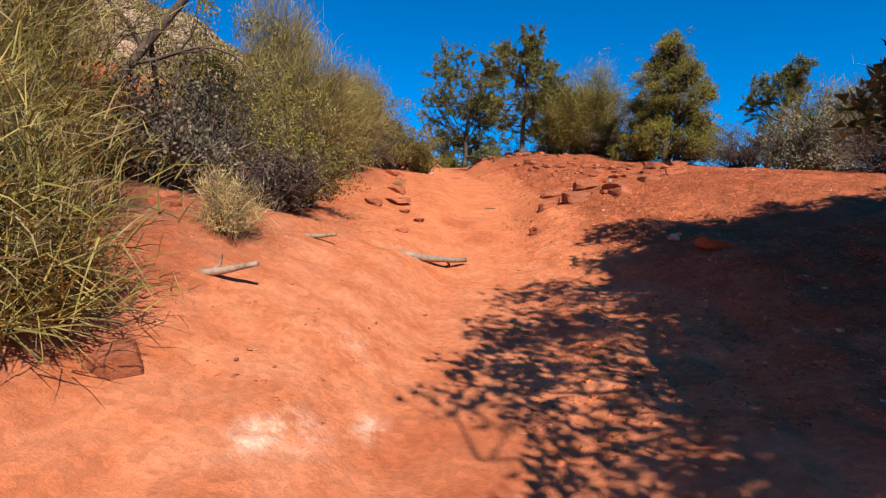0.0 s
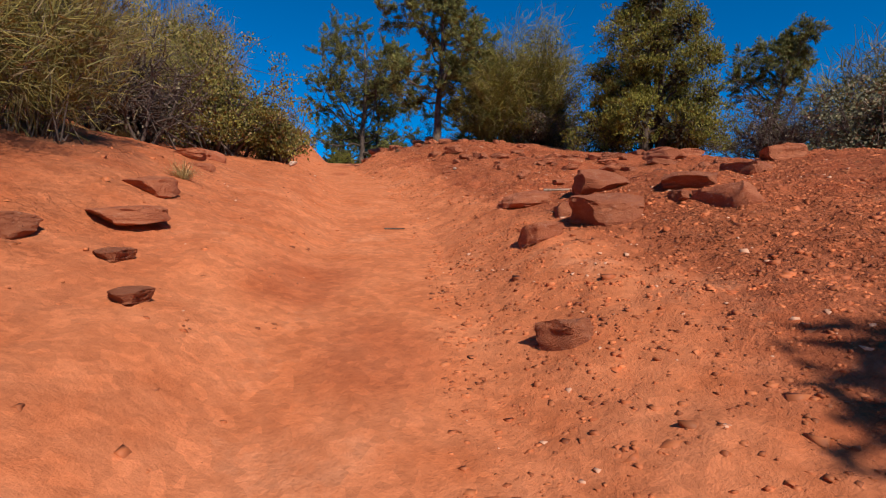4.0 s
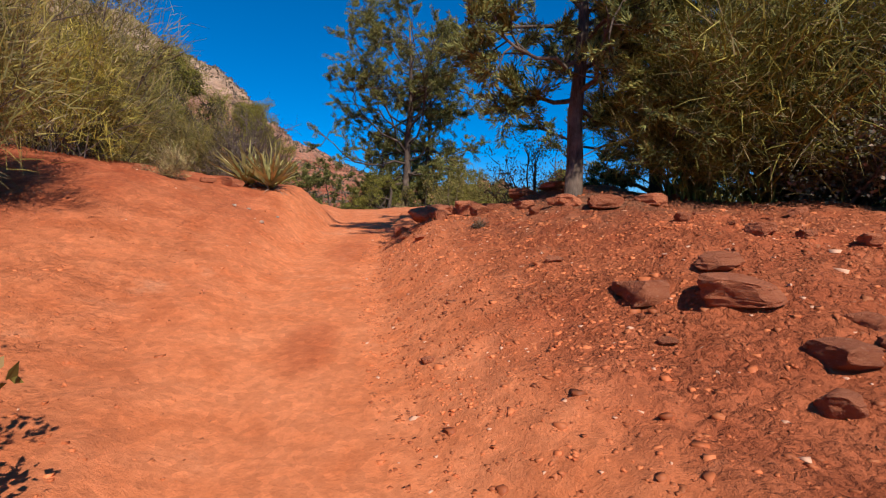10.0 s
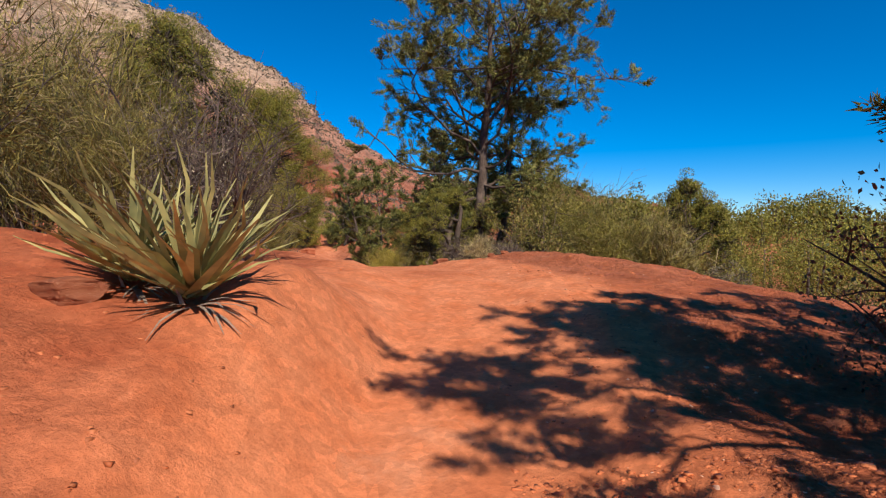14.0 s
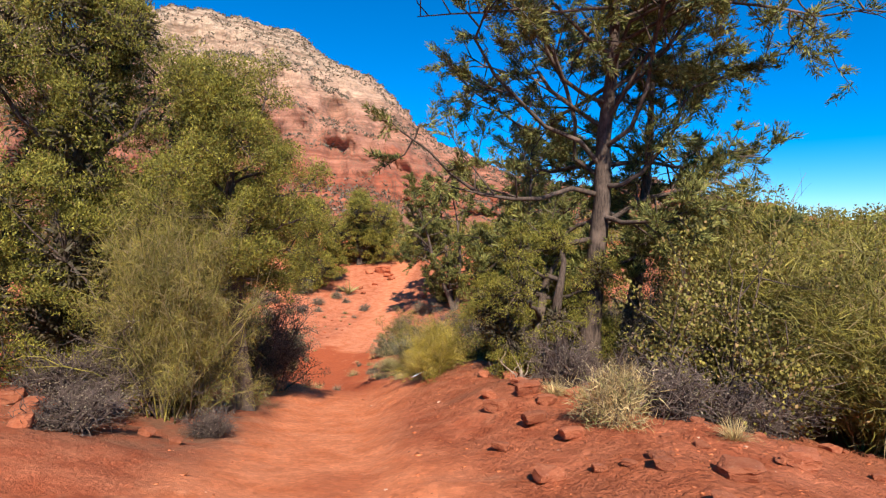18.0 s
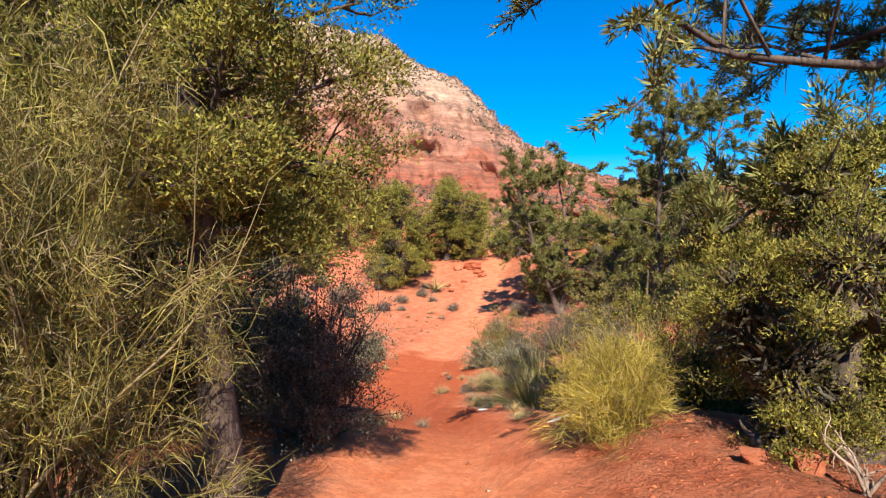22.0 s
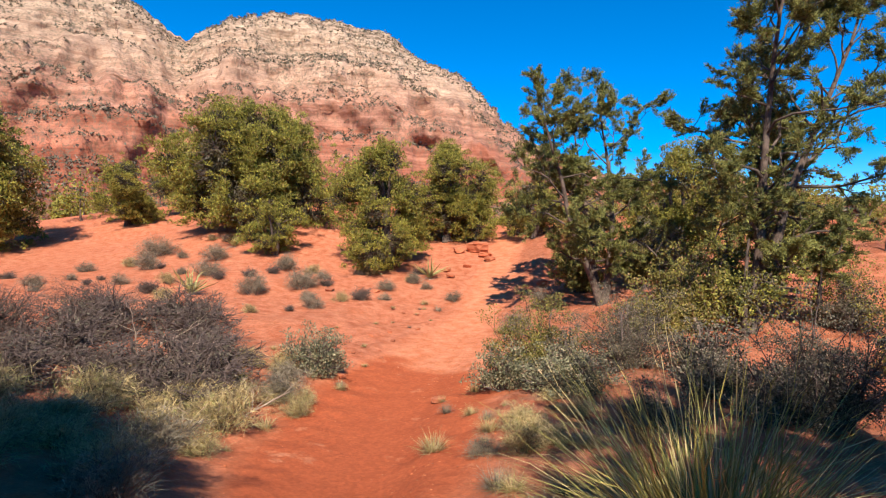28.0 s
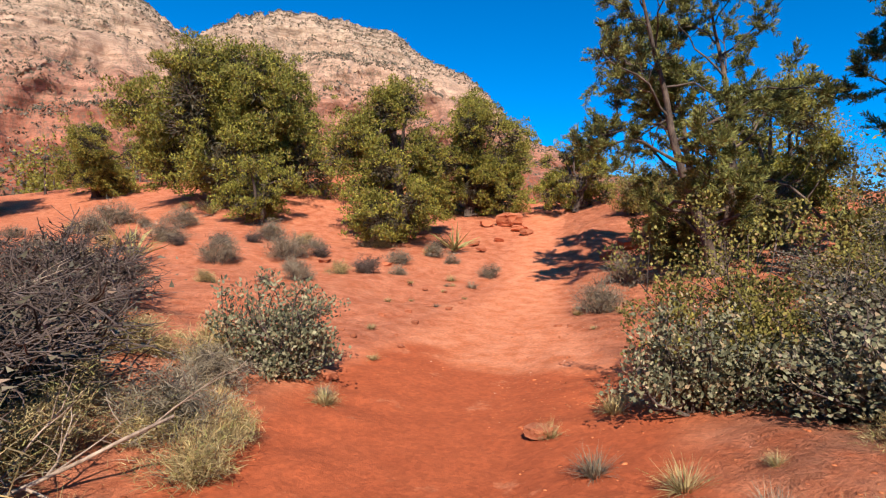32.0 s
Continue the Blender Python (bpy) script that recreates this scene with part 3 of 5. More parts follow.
        for k in range(seg):
            self.q.append(np.stack([base[:, 0] + 2 * k, base[:, 0] + 2 * k + 1, base[:, 0] + 2 * k + 3, base[:, 0] + 2 * k + 2], 1))
        self.v.append(v.reshape(-1, 3))
        self.n += n * 2 * (seg + 1)

    def mesh(self, name, material, smooth=False):
        return mesh_np(name, np.concatenate(self.v), quads=np.concatenate(self.q) if self.q else None, tris=np.concatenate(self.t) if self.t else None, material=material, smooth=smooth)


def bent(p, d, length, k, rng, wild=0.25, lift=0.0):
    """A wandering line of k points."""
    d = np.asarray(d, float) / np.linalg.norm(d)
    out = [np.asarray(p, float)]
    for _ in range(k - 1):
        d = d + rng.normal(size=3) * wild + np.array([0, 0, lift])
        d /= np.linalg.norm(d)
        out.append(out[-1] + d * length / (k - 1))
    return np.array(out), d


def along(line, s):
    k = min(int(s * (len(line) - 1)), len(line) - 2)
    f = s * (len(line) - 1) - k
    return line[k] * (1 - f) + line[k + 1] * f, line[k + 1] - line[k]


def sphere_dirs(rng, n, low=-0.55):
    """Directions over a ball, none far below the level."""
    z = rng.uniform(low, 1.0, n)
    a = rng.uniform(0, 2 * np.pi, n)
    k = np.sqrt(1 - z * z)
    return np.stack([k * np.cos(a), k * np.sin(a), z], 1)


def tufts_at(bag, tips, axes, clump, per, leaf, rng, kind="ball"):
    """Foliage in tufts with gaps between them. ball: rounded cushions of scaly sprays; oval: the same of oval leaves; needle: open sprays of needles along the twig's end."""
    n = len(tips)
    size = clump * rng.uniform(0.6, 1.35, n)
    i = np.repeat(np.arange(n), rng.poisson(per * (size / clump) ** 1.6))
    u = sphere_dirs(rng, len(i), -0.35 if kind == "needle" else -0.6)
    ax = axes / (np.linalg.norm(axes, axis=1)[:, None] + 1e-9)
    if kind != "needle":
        c = tips[i] + u * (size[i] * (0.5 + 0.5 * rng.random(len(i)) ** 0.6))[:, None] * np.array([1, 1, 0.72])
        put = bag.leaves if kind == "ball" else bag.ovals
        put(c, u * 0.45 + ax[i] * 0.35 + np.array([0, 0, 0.45]) + rng.normal(size=c.shape) * 0.6, leaf[0], leaf[1], rng, u)
    else:
        c = tips[i] + ax[i] * (rng.uniform(-1.1, 0.35, len(i)) * size[i])[:, None] + u * (size[i] * 0.22)[:, None]
        bag.leaves(c, u * 0.75 + ax[i] * 0.75 + rng.normal(size=c.shape) * 0.25, leaf[0], leaf[1], rng, u)


def make_tree(seed, h, r, bare=0.2, limbs=16, radius=0.1, leaf=(0.085, 0.02), clump=0.22, per=34, foliage=None, bark=None, shape="round",
              twigs=(5, 4), stems=1, rise=0.25, droop=0.0, wild=0.2, fill=0, spread_out=0.3, tuft="ball", thick=0.45, lean=0.05):
    """A tree at the origin: tapered trunk, wandering limbs, branches, twigs and tufts of leaves."""
    rng = np.random.default_rng(seed)
    wood, crown = Bag(), Bag()
    tips = []
    for s in range(stems):
        tilt = rng.normal(size=2) * (lean if stems == 1 else spread_out)
        trunk, _ = bent((tilt[0] * 0.15, tilt[1] * 0.15, -0.15), (tilt[0], tilt[1], 1), h * 0.93, 9, rng, 0.07)
        rad = radius / math.sqrt(stems)
        wood.tube(trunk, rad * 1.25, rad * 0.18, 8)
        nl = max(limbs // stems, 3)
        for k in range(nl):
            f = bare + (0.98 - bare) * (k + rng.uniform(0, 0.9)) / nl
            g = (f - bare) / (1 - bare)
            if shape == "cone":
                reach = r * (1.0 - 0.82 * g) * (0.55 + 0.45 * min(1, g * 5 + 0.5))
            elif shape == "flat":
                reach = r * (0.5 + 0.6 * math.sin(math.pi * min(1, g * 0.8 + 0.18)))
            else:
                reach = r * math.sqrt(max(0.06, 1 - (1.9 * g - 0.8) ** 2 * 0.78))
            reach *= rng.uniform(0.62, 1.15) * min(1.0, 0.55 + 3 * g)
            az = k * 2.39996 + rng.uniform(-0.5, 0.5) + s
            p, _ = along(trunk, f * 0.98)
            el = rise + (0.75 * g if shape != "flat" else 0.3 * g) + rng.normal() * 0.12 - droop
            limb, _ = bent(p, (math.cos(az) * math.cos(el), math.sin(az) * math.cos(el), math.sin(el)), reach, 8, rng, wild, 0.02)
            lr = max(0.007, rad * (1 - 0.75 * f) * thick)
            wood.tube(limb, lr, lr * 0.25, 5)
            for _ in range(twigs[0]):
                u = rng.uniform(0.22, 1.0) ** 0.8
                q, dd = along(limb, u)
                dd = dd / np.linalg.norm(dd) + rng.normal(size=3) * 0.65 + np.array([0, 0, 0.2])
                br, bd = bent(q, dd, reach * rng.uniform(0.22, 0.42) * (1.25 - 0.5 * u), 4, rng, wild * 1.3)
                wood.tube(br, lr * 0.4, max(0.004, lr * 0.12), 3)
                for _ in range(twigs[1]):
                    q2, d2 = along(br, rng.uniform(0.35, 1.0))
                    d2 = d2 / np.linalg.norm(d2) + rng.normal(size=3) * 0.7 + np.array([0, 0, 0.25])
                    tw, td = bent(q2, d2, rng.uniform(0.6, 1.3) * clump * 1.1, 2, rng, 0.25)
                    wood.tube(tw, max(0.004, lr * 0.12), 0.002, 3)
                    tips.append((tw[-1], td))
        tips.append((trunk[-1], np.array([0, 0, 1.0])))
    for _ in range(fill):
        q, dd = tips[rng.integers(0, len(tips))]
        off = rng.normal(size=3) * clump * 1.1
        if (q + off)[2] > 0.1:
            tips.append((q + off, dd * 0.5 + off))
    tp, td = np.array([t[0] for t in tips]), np.array([t[1] for t in tips])
    tufts_at(crown, tp, td, clump, per, leaf, rng, tuft)
    return wood.mesh("trunk", bark or M_BARK, True), crown.mesh("crown", foliage)


def make_juniper(seed, h, r, lobes=16, clump=0.16, per=60, leaf=(0.06, 0.012), gap=0.25, stems=4, radius=0.14, slim=0.0, dead=0, skirt=0.1):
    """A bushy tree at the origin: several stems, and a crown of uneven lobes covered with upright sprays, open between some of them."""
    rng = np.random.default_rng(seed)
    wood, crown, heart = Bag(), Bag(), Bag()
    tips, axes = [], []
    boles = []
    for k in range(lobes - 1, -1, -1):
        g = (k + rng.uniform(0.1, 0.9)) / lobes
        wide = math.sqrt(max(0.05, 1 - (1.75 * g - 0.72) ** 2)) * (1 - slim * g)
        az = k * 2.39996 + rng.normal() * 0.4
        q = r * wide * rng.uniform(0.3, 0.85)
        size = r * rng.uniform(0.2, 0.44) * (1 - 0.4 * g) * (1 - 0.4 * slim)
        mid = np.array([math.cos(az) * q, math.sin(az) * q, h * (skirt + (0.93 - skirt) * g)])
        mid[2] = min(max(mid[2], size * 0.7), h - size * 0.9)
        foot = np.array([rng.normal() * 0.06 * r, rng.normal() * 0.06 * r, -0.1])
        if len(boles) == stems:
            bole = boles[rng.integers(0, stems)]
            below = bole[bole[:, 2] < max(mid[2] - 0.1 * h, 0.12 * h)]
            foot = below[-1]
        bow = foot * 0.35 + mid * 0.5 + rng.normal(size=3) * 0.12 * r + np.array([-mid[0] * 0.2, -mid[1] * 0.2, 0])
        t = np.linspace(0, 1, 8)[:, None]
        limb = foot * (1 - t) ** 2 + 2 * bow * t * (1 - t) + mid * t**2 + np.concatenate([np.zeros((1, 3)), rng.normal(size=(7, 3)) * 0.03 * r])
        stem = len(boles) < stems
        if stem:
            boles.append(limb)
        wood.tube(limb, radius if stem else radius * rng.uniform(0.3, 0.5), radius * (0.2 if stem else 0.1), 8 if stem else 5)
        n = int(8.5 * (size / clump) ** 2)
        u = sphere_dirs(rng, n, -0.75)
        bumpy = 1 + 0.45 * vnoise(u[:, 0] * 2.3 + k * 7, u[:, 1] * 2.3 + u[:, 2] * 2.9, 80 + k)
        c = mid + u * (size * bumpy * rng.uniform(0.6, 1.3, n))[:, None] * np.array([1, 1, 1.2])
        ok = (c[:, 2] > clump * 0.4) & (vnoise(c[:, 0] * 1.1 / clump * 0.3, c[:, 1] * 1.1 / clump * 0.3 + c[:, 2] * 1.4 / clump * 0.3, 90 + seed % 50) > gap - 0.5)
        tips.append(c[ok])
        axes.append((u + np.array([0, 0, 0.9]))[ok])
        # dark leaves within the lobe paint its inner shade
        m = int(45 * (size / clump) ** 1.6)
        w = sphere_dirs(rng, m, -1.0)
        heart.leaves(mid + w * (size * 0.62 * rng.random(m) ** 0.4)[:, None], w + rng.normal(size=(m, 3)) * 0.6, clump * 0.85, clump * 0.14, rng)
        for e in c[ok][:: max(1, int(ok.sum() // 14))]:
            wood.tube(np.array([mid, (mid + e) / 2 + rng.normal(size=3) * 0.08 * size, e]), radius * 0.13, 0.004, 3)
        for _ in range(dead):
            w = sphere_dirs(rng, 1, -0.5)[0]
            line, _ = bent(mid + w * size * 0.5, w + np.array([0, 0, -0.1]), size * rng.uniform(0.7, 1.3), 5, rng, 0.35)
            wood.tube(line, 0.012, 0.004, 3)
    tufts_at(crown, np.concatenate(tips), np.concatenate(axes), clump, per, leaf, rng)
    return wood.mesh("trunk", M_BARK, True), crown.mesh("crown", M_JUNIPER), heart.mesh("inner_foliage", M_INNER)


def make_bush(seed, h, r, kind="leafy", count=6000, leaf=(0.045, 0.014), foliage=None, bark=None, stems=26, curl=0.5):
    """A bush at the origin: stems that fan out from the base, and foliage in uneven tufts.
    leafy: small broad leaves in cushions; wispy: plumes of long thin upright stems; twiggy: bare fine twigs."""
    rng = np.random.default_rng(seed)
    wood, crown = Bag(), Bag()
    ends, dirs = [], []
    for k in range(stems):
        az, el = k * 2.39996 + rng.normal() * 0.3, rng.uniform(0.45, 1.35) if kind != "wispy" else rng.uniform(0.5, 1.45)
        d = np.array([math.cos(az) * math.cos(el) * r * 1.1, math.sin(az) * math.cos(el) * r * 1.1, math.sin(el) * h])
        d *= rng.uniform(0.5, 1.12 if kind != "wispy" else 1.0)
        base = np.array([rng.normal() * r * 0.12, rng.normal() * r * 0.12, -0.08])
        stem, sd = bent(base, d, np.linalg.norm(d) * 0.9, 6, rng, 0.16, 0.04)
        wood.tube(stem, *((0.012 + 0.008 * h, 0.003) if kind != "wispy" else (0.003 + 0.0035 * h, 0.0015)), 4)
        for _ in range(5):
            q, dd = along(stem, rng.uniform(0.3, 1))
            dd = dd / np.linalg.norm(dd) + rng.normal(size=3) * (0.32 if kind == "wispy" else 0.6)
            br, bd = bent(q, dd, np.linalg.norm(d) * rng.uniform(0.18, 0.42), 4, rng, 0.25)
            wood.tube(br, *((0.005 + 0.002 * h, 0.0018) if kind != "wispy" else (0.0016 + 0.0014 * h, 0.001)), 3)
            for u in (0.5, 0.8, 1.0):
                e, ed = along(br, u)
                ends.append(e)
                dirs.append(ed / (np.linalg.norm(ed) + 1e-9))
            if kind == "twiggy":
                for _ in range(7):
                    q2, d2 = along(br, rng.uniform(0.2, 1))
                    t2, _ = bent(q2, d2 / np.linalg.norm(d2) + rng.normal(size=3) * 0.8, rng.uniform(0.08, 0.26) * (0.4 + r), 3, rng, 0.3)
                    wood.tube(t2, 0.0045, 0.002, 3)
    ends, dirs = np.array(ends), np.array(dirs)
    if kind == "wispy":
        e = (ends[:, 0] ** 2 + ends[:, 1] ** 2) / r**2 + (ends[:, 2] / h) ** 2
        ends, dirs = ends[e < np.percentile(e, 92)], dirs[e < np.percentile(e, 92)]
        pick = rng.permutation(len(ends))[: max(30, len(ends) // 2)]
        ends, dirs = ends[pick], dirs[pick]
        ends[:, 2] = np.maximum(ends[:, 2], 0.04)
        i = rng.integers(0, len(ends), count)
        size = leaf[0] * rng.uniform(0.5, 1.5, len(ends))
        plume = dirs * 0.7 + ends / (r + h) * np.array([0.8, 0.8, 0.35]) + np.array([0, 0, 0.3]) + rng.normal(size=dirs.shape) * 0.45
        c = ends[i] * rng.uniform(0.88, 1.0, count)[:, None] + rng.normal(size=(count, 3)) * (0.62 * size[i])[:, None]
        c[:, 2] = np.maximum(c[:, 2], 0.02)
        crown.blades(c, plume[i] + rng.normal(size=(count, 3)) * curl, size[i] * 1.25, leaf[1], 0.2, rng, 2, 1.5)
    elif kind == "twiggy":
        i = rng.integers(0, len(ends), count)
        c = ends[i] + rng.normal(size=(count, 3)) * 0.08
        c[:, 2] = np.maximum(c[:, 2], 0.02)
        crown.leaves(c, c / (r + h) + rng.normal(size=(count, 3)) * 0.8, leaf[0], leaf[1], rng)
    else:
        low = ends * np.array([1.08, 1.08, 0.45])
        ends, dirs = np.concatenate([ends, low[::3]]), np.concatenate([dirs, dirs[::3]])
        pick = rng.permutation(len(ends))[: int(len(ends) * 0.55)]
        ends, dirs = ends[pick], dirs[pick]
        clump = 0.11 * (0.45 + r * 0.8)
        ends[:, 2] = np.maximum(ends[:, 2], clump * 0.5)
        tufts_at(crown, ends, dirs, clump, count / len(ends), leaf, rng, "oval")
    return wood.mesh("woody_base", bark or M_TWIG, True), crown.mesh("foliage", foliage)


def make_tuft(seed, h, r, count, width, droop, foliage, low=0.35, seg=3, core=0.25, bend=1.0):
    rng = np.random.default_rng(seed)
    b = Bag()
    az, el = rng.uniform(0, 2 * np.pi, count), np.arcsin(rng.uniform(math.sin(low), 1.0, count))
    d = np.stack([np.cos(az) * np.cos(el) * r, np.sin(az) * np.cos(el) * r, np.sin(el) * h], 1)
    c = np.stack([np.cos(az) * r * core * rng.random(count), np.sin(az) * r * core * rng.random(count), np.full(count, -0.02)], 1)
    b.blades(c, d, np.linalg.norm(d, axis=1), width, droop, rng, seg)
    return b.mesh("rosette", foliage)


def make_rock(seed, subdiv=4, cuts=15, rough=0.04):
    """A worn angular stone of about 1 m, cut by planes, with its base at z = 0."""
    rng = np.random.default_rng(seed)
    bm = bmesh.new()
    bmesh.ops.create_icosphere(bm, subdivisions=subdiv, radius=1.0)
    v = np.array([p.co for p in bm.verts])
    v = np.sign(v) * np.abs(v) ** 0.62 * np.array([0.62, 0.48, 0.5])
    for k in range(cuts):
        n = rng.normal(size=3) * (np.array([1, 1, 0.35]) if k % 3 else np.array([0.45, 0.45, 1]))
        n /= np.linalg.norm(n)
        over = v @ n - rng.uniform(0.3, 0.5)
        v = v - np.where(over > 0, over * 0.98, 0)[:, None] * n
    bed = 0.085 + 0.03 * rng.random()
    v[:, 2] += 0.4 * bed / 6.283 * np.sin(v[:, 2] / bed * 6.283 + rng.random() * 6)
    v[:, :2] *= (1 + 0.016 * np.sign(np.sin(v[:, 2] / bed * 3.14 + 1.5 * vnoise(v[:, 0] * 3, v[:, 1] * 3, 66))))[:, None]
    v += rough * np.stack([vnoise(v[:, (k + 1) % 3] * 4.5 + seed, v[:, k] * 4.5, 60 + k) for k in range(3)], 1)
    v += rough * 0.45 * np.stack([vnoise(v[:, (k + 1) % 3] * 13 + seed, v[:, k] * 13 + v[:, (k + 2) % 3] * 9, 64 + k) for k in range(3)], 1)
    v[:, 2] -= v[:, 2].min()
    for p, q in zip(bm.verts, v):
        p.co = q
    me = bpy.data.meshes.new("rock")
    bm.to_mesh(me)
    bm.free()
    me.polygons.foreach_set("use_smooth", np.ones(len(me.polygons), bool))
    me.set_sharp_from_angle(angle=radians(24))
    return me


def at_ground(x, y, turn=0.0, size=(1, 1, 1), sink=0.0, tilt=(0, 0)):
    return Matrix.LocRotScale((x, y, ground_z(x, y) - sink), Euler((radians(tilt[0]), radians(tilt[1]), radians(turn))), size)


def thing(name, parts, m, label, category, group=""):
    """A thing made of parts: (name, mesh, label) each, under an Empty at its base."""
    root = tagged(new(name), label, category, group)
    root.matrix_world = m
    for n, me, lab in parts:
        part(n, me, root, lab)
    return root


def plain(name, me, m, label, category, group=""):
    ob = tagged(new(name, me), label, category, group)
    ob.matrix_world = m
    return ob


# ---- the mountain and the far mesas: degrees to the left of +y, and the height of the skyline in degrees ----
SKYLINE = [(150, 7.8), (110, 10.8), (80, 14.9), (68, 16.2), (58.3, 17.7), (54.4, 19.2), (50.1, 19.7), (47.6, 19.2), (44.3, 17.0), (42.8, 18.2), (40.2, 19.7), (36.5, 20.5), (33.3, 20.7), (29.8, 20.4),
           (25.3, 19.6), (21.9, 17.6), (18.4, 16.4), (15.5, 14.2), (13.8, 12.1), (10.8, 9.8), (8.8, 9.3), (6.8, 8.1), (2, 6.2), (-3.8, 5.4), (-5.2, 5.5), (-5.4, 6.5), (-6.3, 6.6), (-6.6, 5.6), (-7.6, 5.6), (-7.9, 6.6), (-8.7, 6.4), (-9.1, 5.6), (-10.2, 6.0), (-11.2, 5.4), (-13, 5.2), (-14, 4.4), (-18, 4.0), (-21.4, 3.2), (-21.8, 2.7), (-23.5, 2.5), (-24, 1.7), (-30, 1.6), (-70, 2.2), (-120, 2.0)]


def build_mountain():
    az = np.concatenate([np.arange(-120, -20, 2.0), np.arange(-20, 70, 0.26), np.arange(70, 151, 1.0)])
    order = np.argsort([a for a, _ in SKYLINE])
    el = np.interp(az, np.array([SKYLINE[i][0] for i in order], float), np.array([SKYLINE[i][1] for i in order], float))
    el = el + 0.22 * vnoise(az * 1.4, az * 0, 41) + 0.15 * vnoise(az * 4.0, az * 0, 42)
    v = np.linspace(0, 1.12, 190)
    A, V = np.meshgrid(az, v)
    E = np.meshgrid(el, v)[0]
    base, crest = 560.0, 1350.0
    top = np.tan(np.radians(E)) * crest
    vv = np.clip(V, 0, 1)
    prof = np.interp(vv, [0, 0.2, 0.34, 0.38, 0.46, 0.49, 0.6, 0.64, 0.76, 0.82, 0.92, 1.0], [0, 0.09, 0.2, 0.31, 0.36, 0.45, 0.53, 0.63, 0.72, 0.83, 0.94, 1.0])
    ledge = 0.012 * vnoise(A * 0.9, prof * 26, 43) + 0.014 * vnoise(A * 2.7, prof * 9, 44)
    h = top * np.clip(prof + ledge * np.sin(np.pi * vv), 0, None)
    h = np.where(V > 1, h - (V - 1) * 900, h)
    r = base + (crest - base) * V
    r = r + np.sin(np.pi * vv) * (55 * vnoise(A * 0.2, prof * 3, 45) + 24 * vnoise(A * 0.55, prof * 9, 46) + 9 * vnoise(A * 0.8, prof * 34, 47) + 5 * vnoise(A * 1.7, prof * 60, 48) + 8 * vnoise(A * 0.06, prof * 42, 50))
    a = np.radians(A)
    pts = np.stack([-np.sin(a) * r, 30 + np.cos(a) * r, h - 6], -1).reshape(-1, 3)
    me = mesh_np("mountain", pts, quads=grid_faces(len(az), len(v)), material=M_CLIFF)
    point_attr(me, "level", (h / 560.0).ravel())
    tagged(new("mountain", me), "banded red and cream sandstone mountain dotted with scrub", "mountain", kind="structure")
    rng = np.random.default_rng(9)
    grid = pts.reshape(len(v), len(az), 3)
    i, j = rng.integers(8, 175, 24000), rng.integers(60, len(az) - 90, 24000)
    flat = (grid[i + 1, j, 2] - grid[i, j, 2]) / (np.hypot(*(grid[i + 1, j, :2] - grid[i, j, :2]).T) + 0.1)
    keep = (flat < 1.5) & (vnoise(j * 0.05, i * 0.06, 49) > -0.35)
    c = np.repeat(grid[i[keep], j[keep]] + rng.normal(size=(keep.sum(), 3)) * np.array([2, 2, 0.3]), 5, 0)
    bag = Bag()
    d = rng.normal(size=c.shape) + np.array([0, 0, 0.8])
    bag.leaves(c + rng.normal(size=c.shape) * np.array([1.6, 1.6, 0.7]), d, 3.6, 1.4, rng)
    tagged(new("mountain_scrub", bag.mesh("mountain_scrub", M_DUSK)), "dark scrub dotted over the mountainside", "scrub", kind="stuff")


build_mountain()


# ---- trees ----
def juniper(x, y, turn, label, **how):
    wood, crown, heart = make_juniper(**how)
    return thing("juniper_tree", [("trunk", wood, "shaggy grey-brown bark"), ("crown", crown, ""), ("inner_foliage", heart, "dead inner twigs and needles, darkened for crown shade")], at_ground(x, y, turn), label, "tree")


def tree(name, x, y, turn, label, group="", size=1.0, **how):
    wood, crown = make_tree(**how)
    return thing(name, [("trunk", wood, "rough grey-brown bark"), ("crown", crown, "")], at_ground(x, y, turn, (size,) * 3), label, "tree", group)


PIN = dict(foliage=M_PINYON, leaf=(0.075, 0.0095), clump=0.17, per=66, shape="round", bare=0.16, wild=0.3, twigs=(8, 4), tuft="needle", thick=0.5)
FARPIN = dict(foliage=M_PINYON, leaf=(0.105, 0.0135), clump=0.24, per=92, wild=0.28, shape="round", twigs=(8, 5), tuft="needle", thick=0.55)
FARJUN = dict(clump=0.25, leaf=(0.115, 0.028), per=46, gap=0.3)
SHADE = dict(foliage=M_PINYON, leaf=(0.11, 0.032), clump=0.26, per=44, wild=0.3)

tree("pinyon_pine", 2.98, 20.67, 20, "small pinyon pine with open branches on the ridge", seed=11, h=4.3, r=1.8, radius=0.085, limbs=32, rise=0.2, **{**PIN, "bare": 0.27, "per": 90})
# added mainly to cast a shadow across the ground past the crest
tree("pinyon_pine", 4.9, 22.9, 130, "dark low pine added to cast shade beyond the crest", seed=41, h=3.3, r=2.0, radius=0.1, limbs=22, rise=0.2, **PIN)
tree("tall_pinyon_pine", 1.15, 37.4, 200, "tall old pine with sparse crown and bare lower trunk", seed=12, h=9.4, r=3.9, radius=0.17, limbs=40, twigs=(11, 5), shape="flat",
     foliage=M_PINYON, leaf=(0.095, 0.0105), clump=0.21, per=72, bare=0.3, wild=0.34, rise=0.2, tuft="needle", thick=0.42)
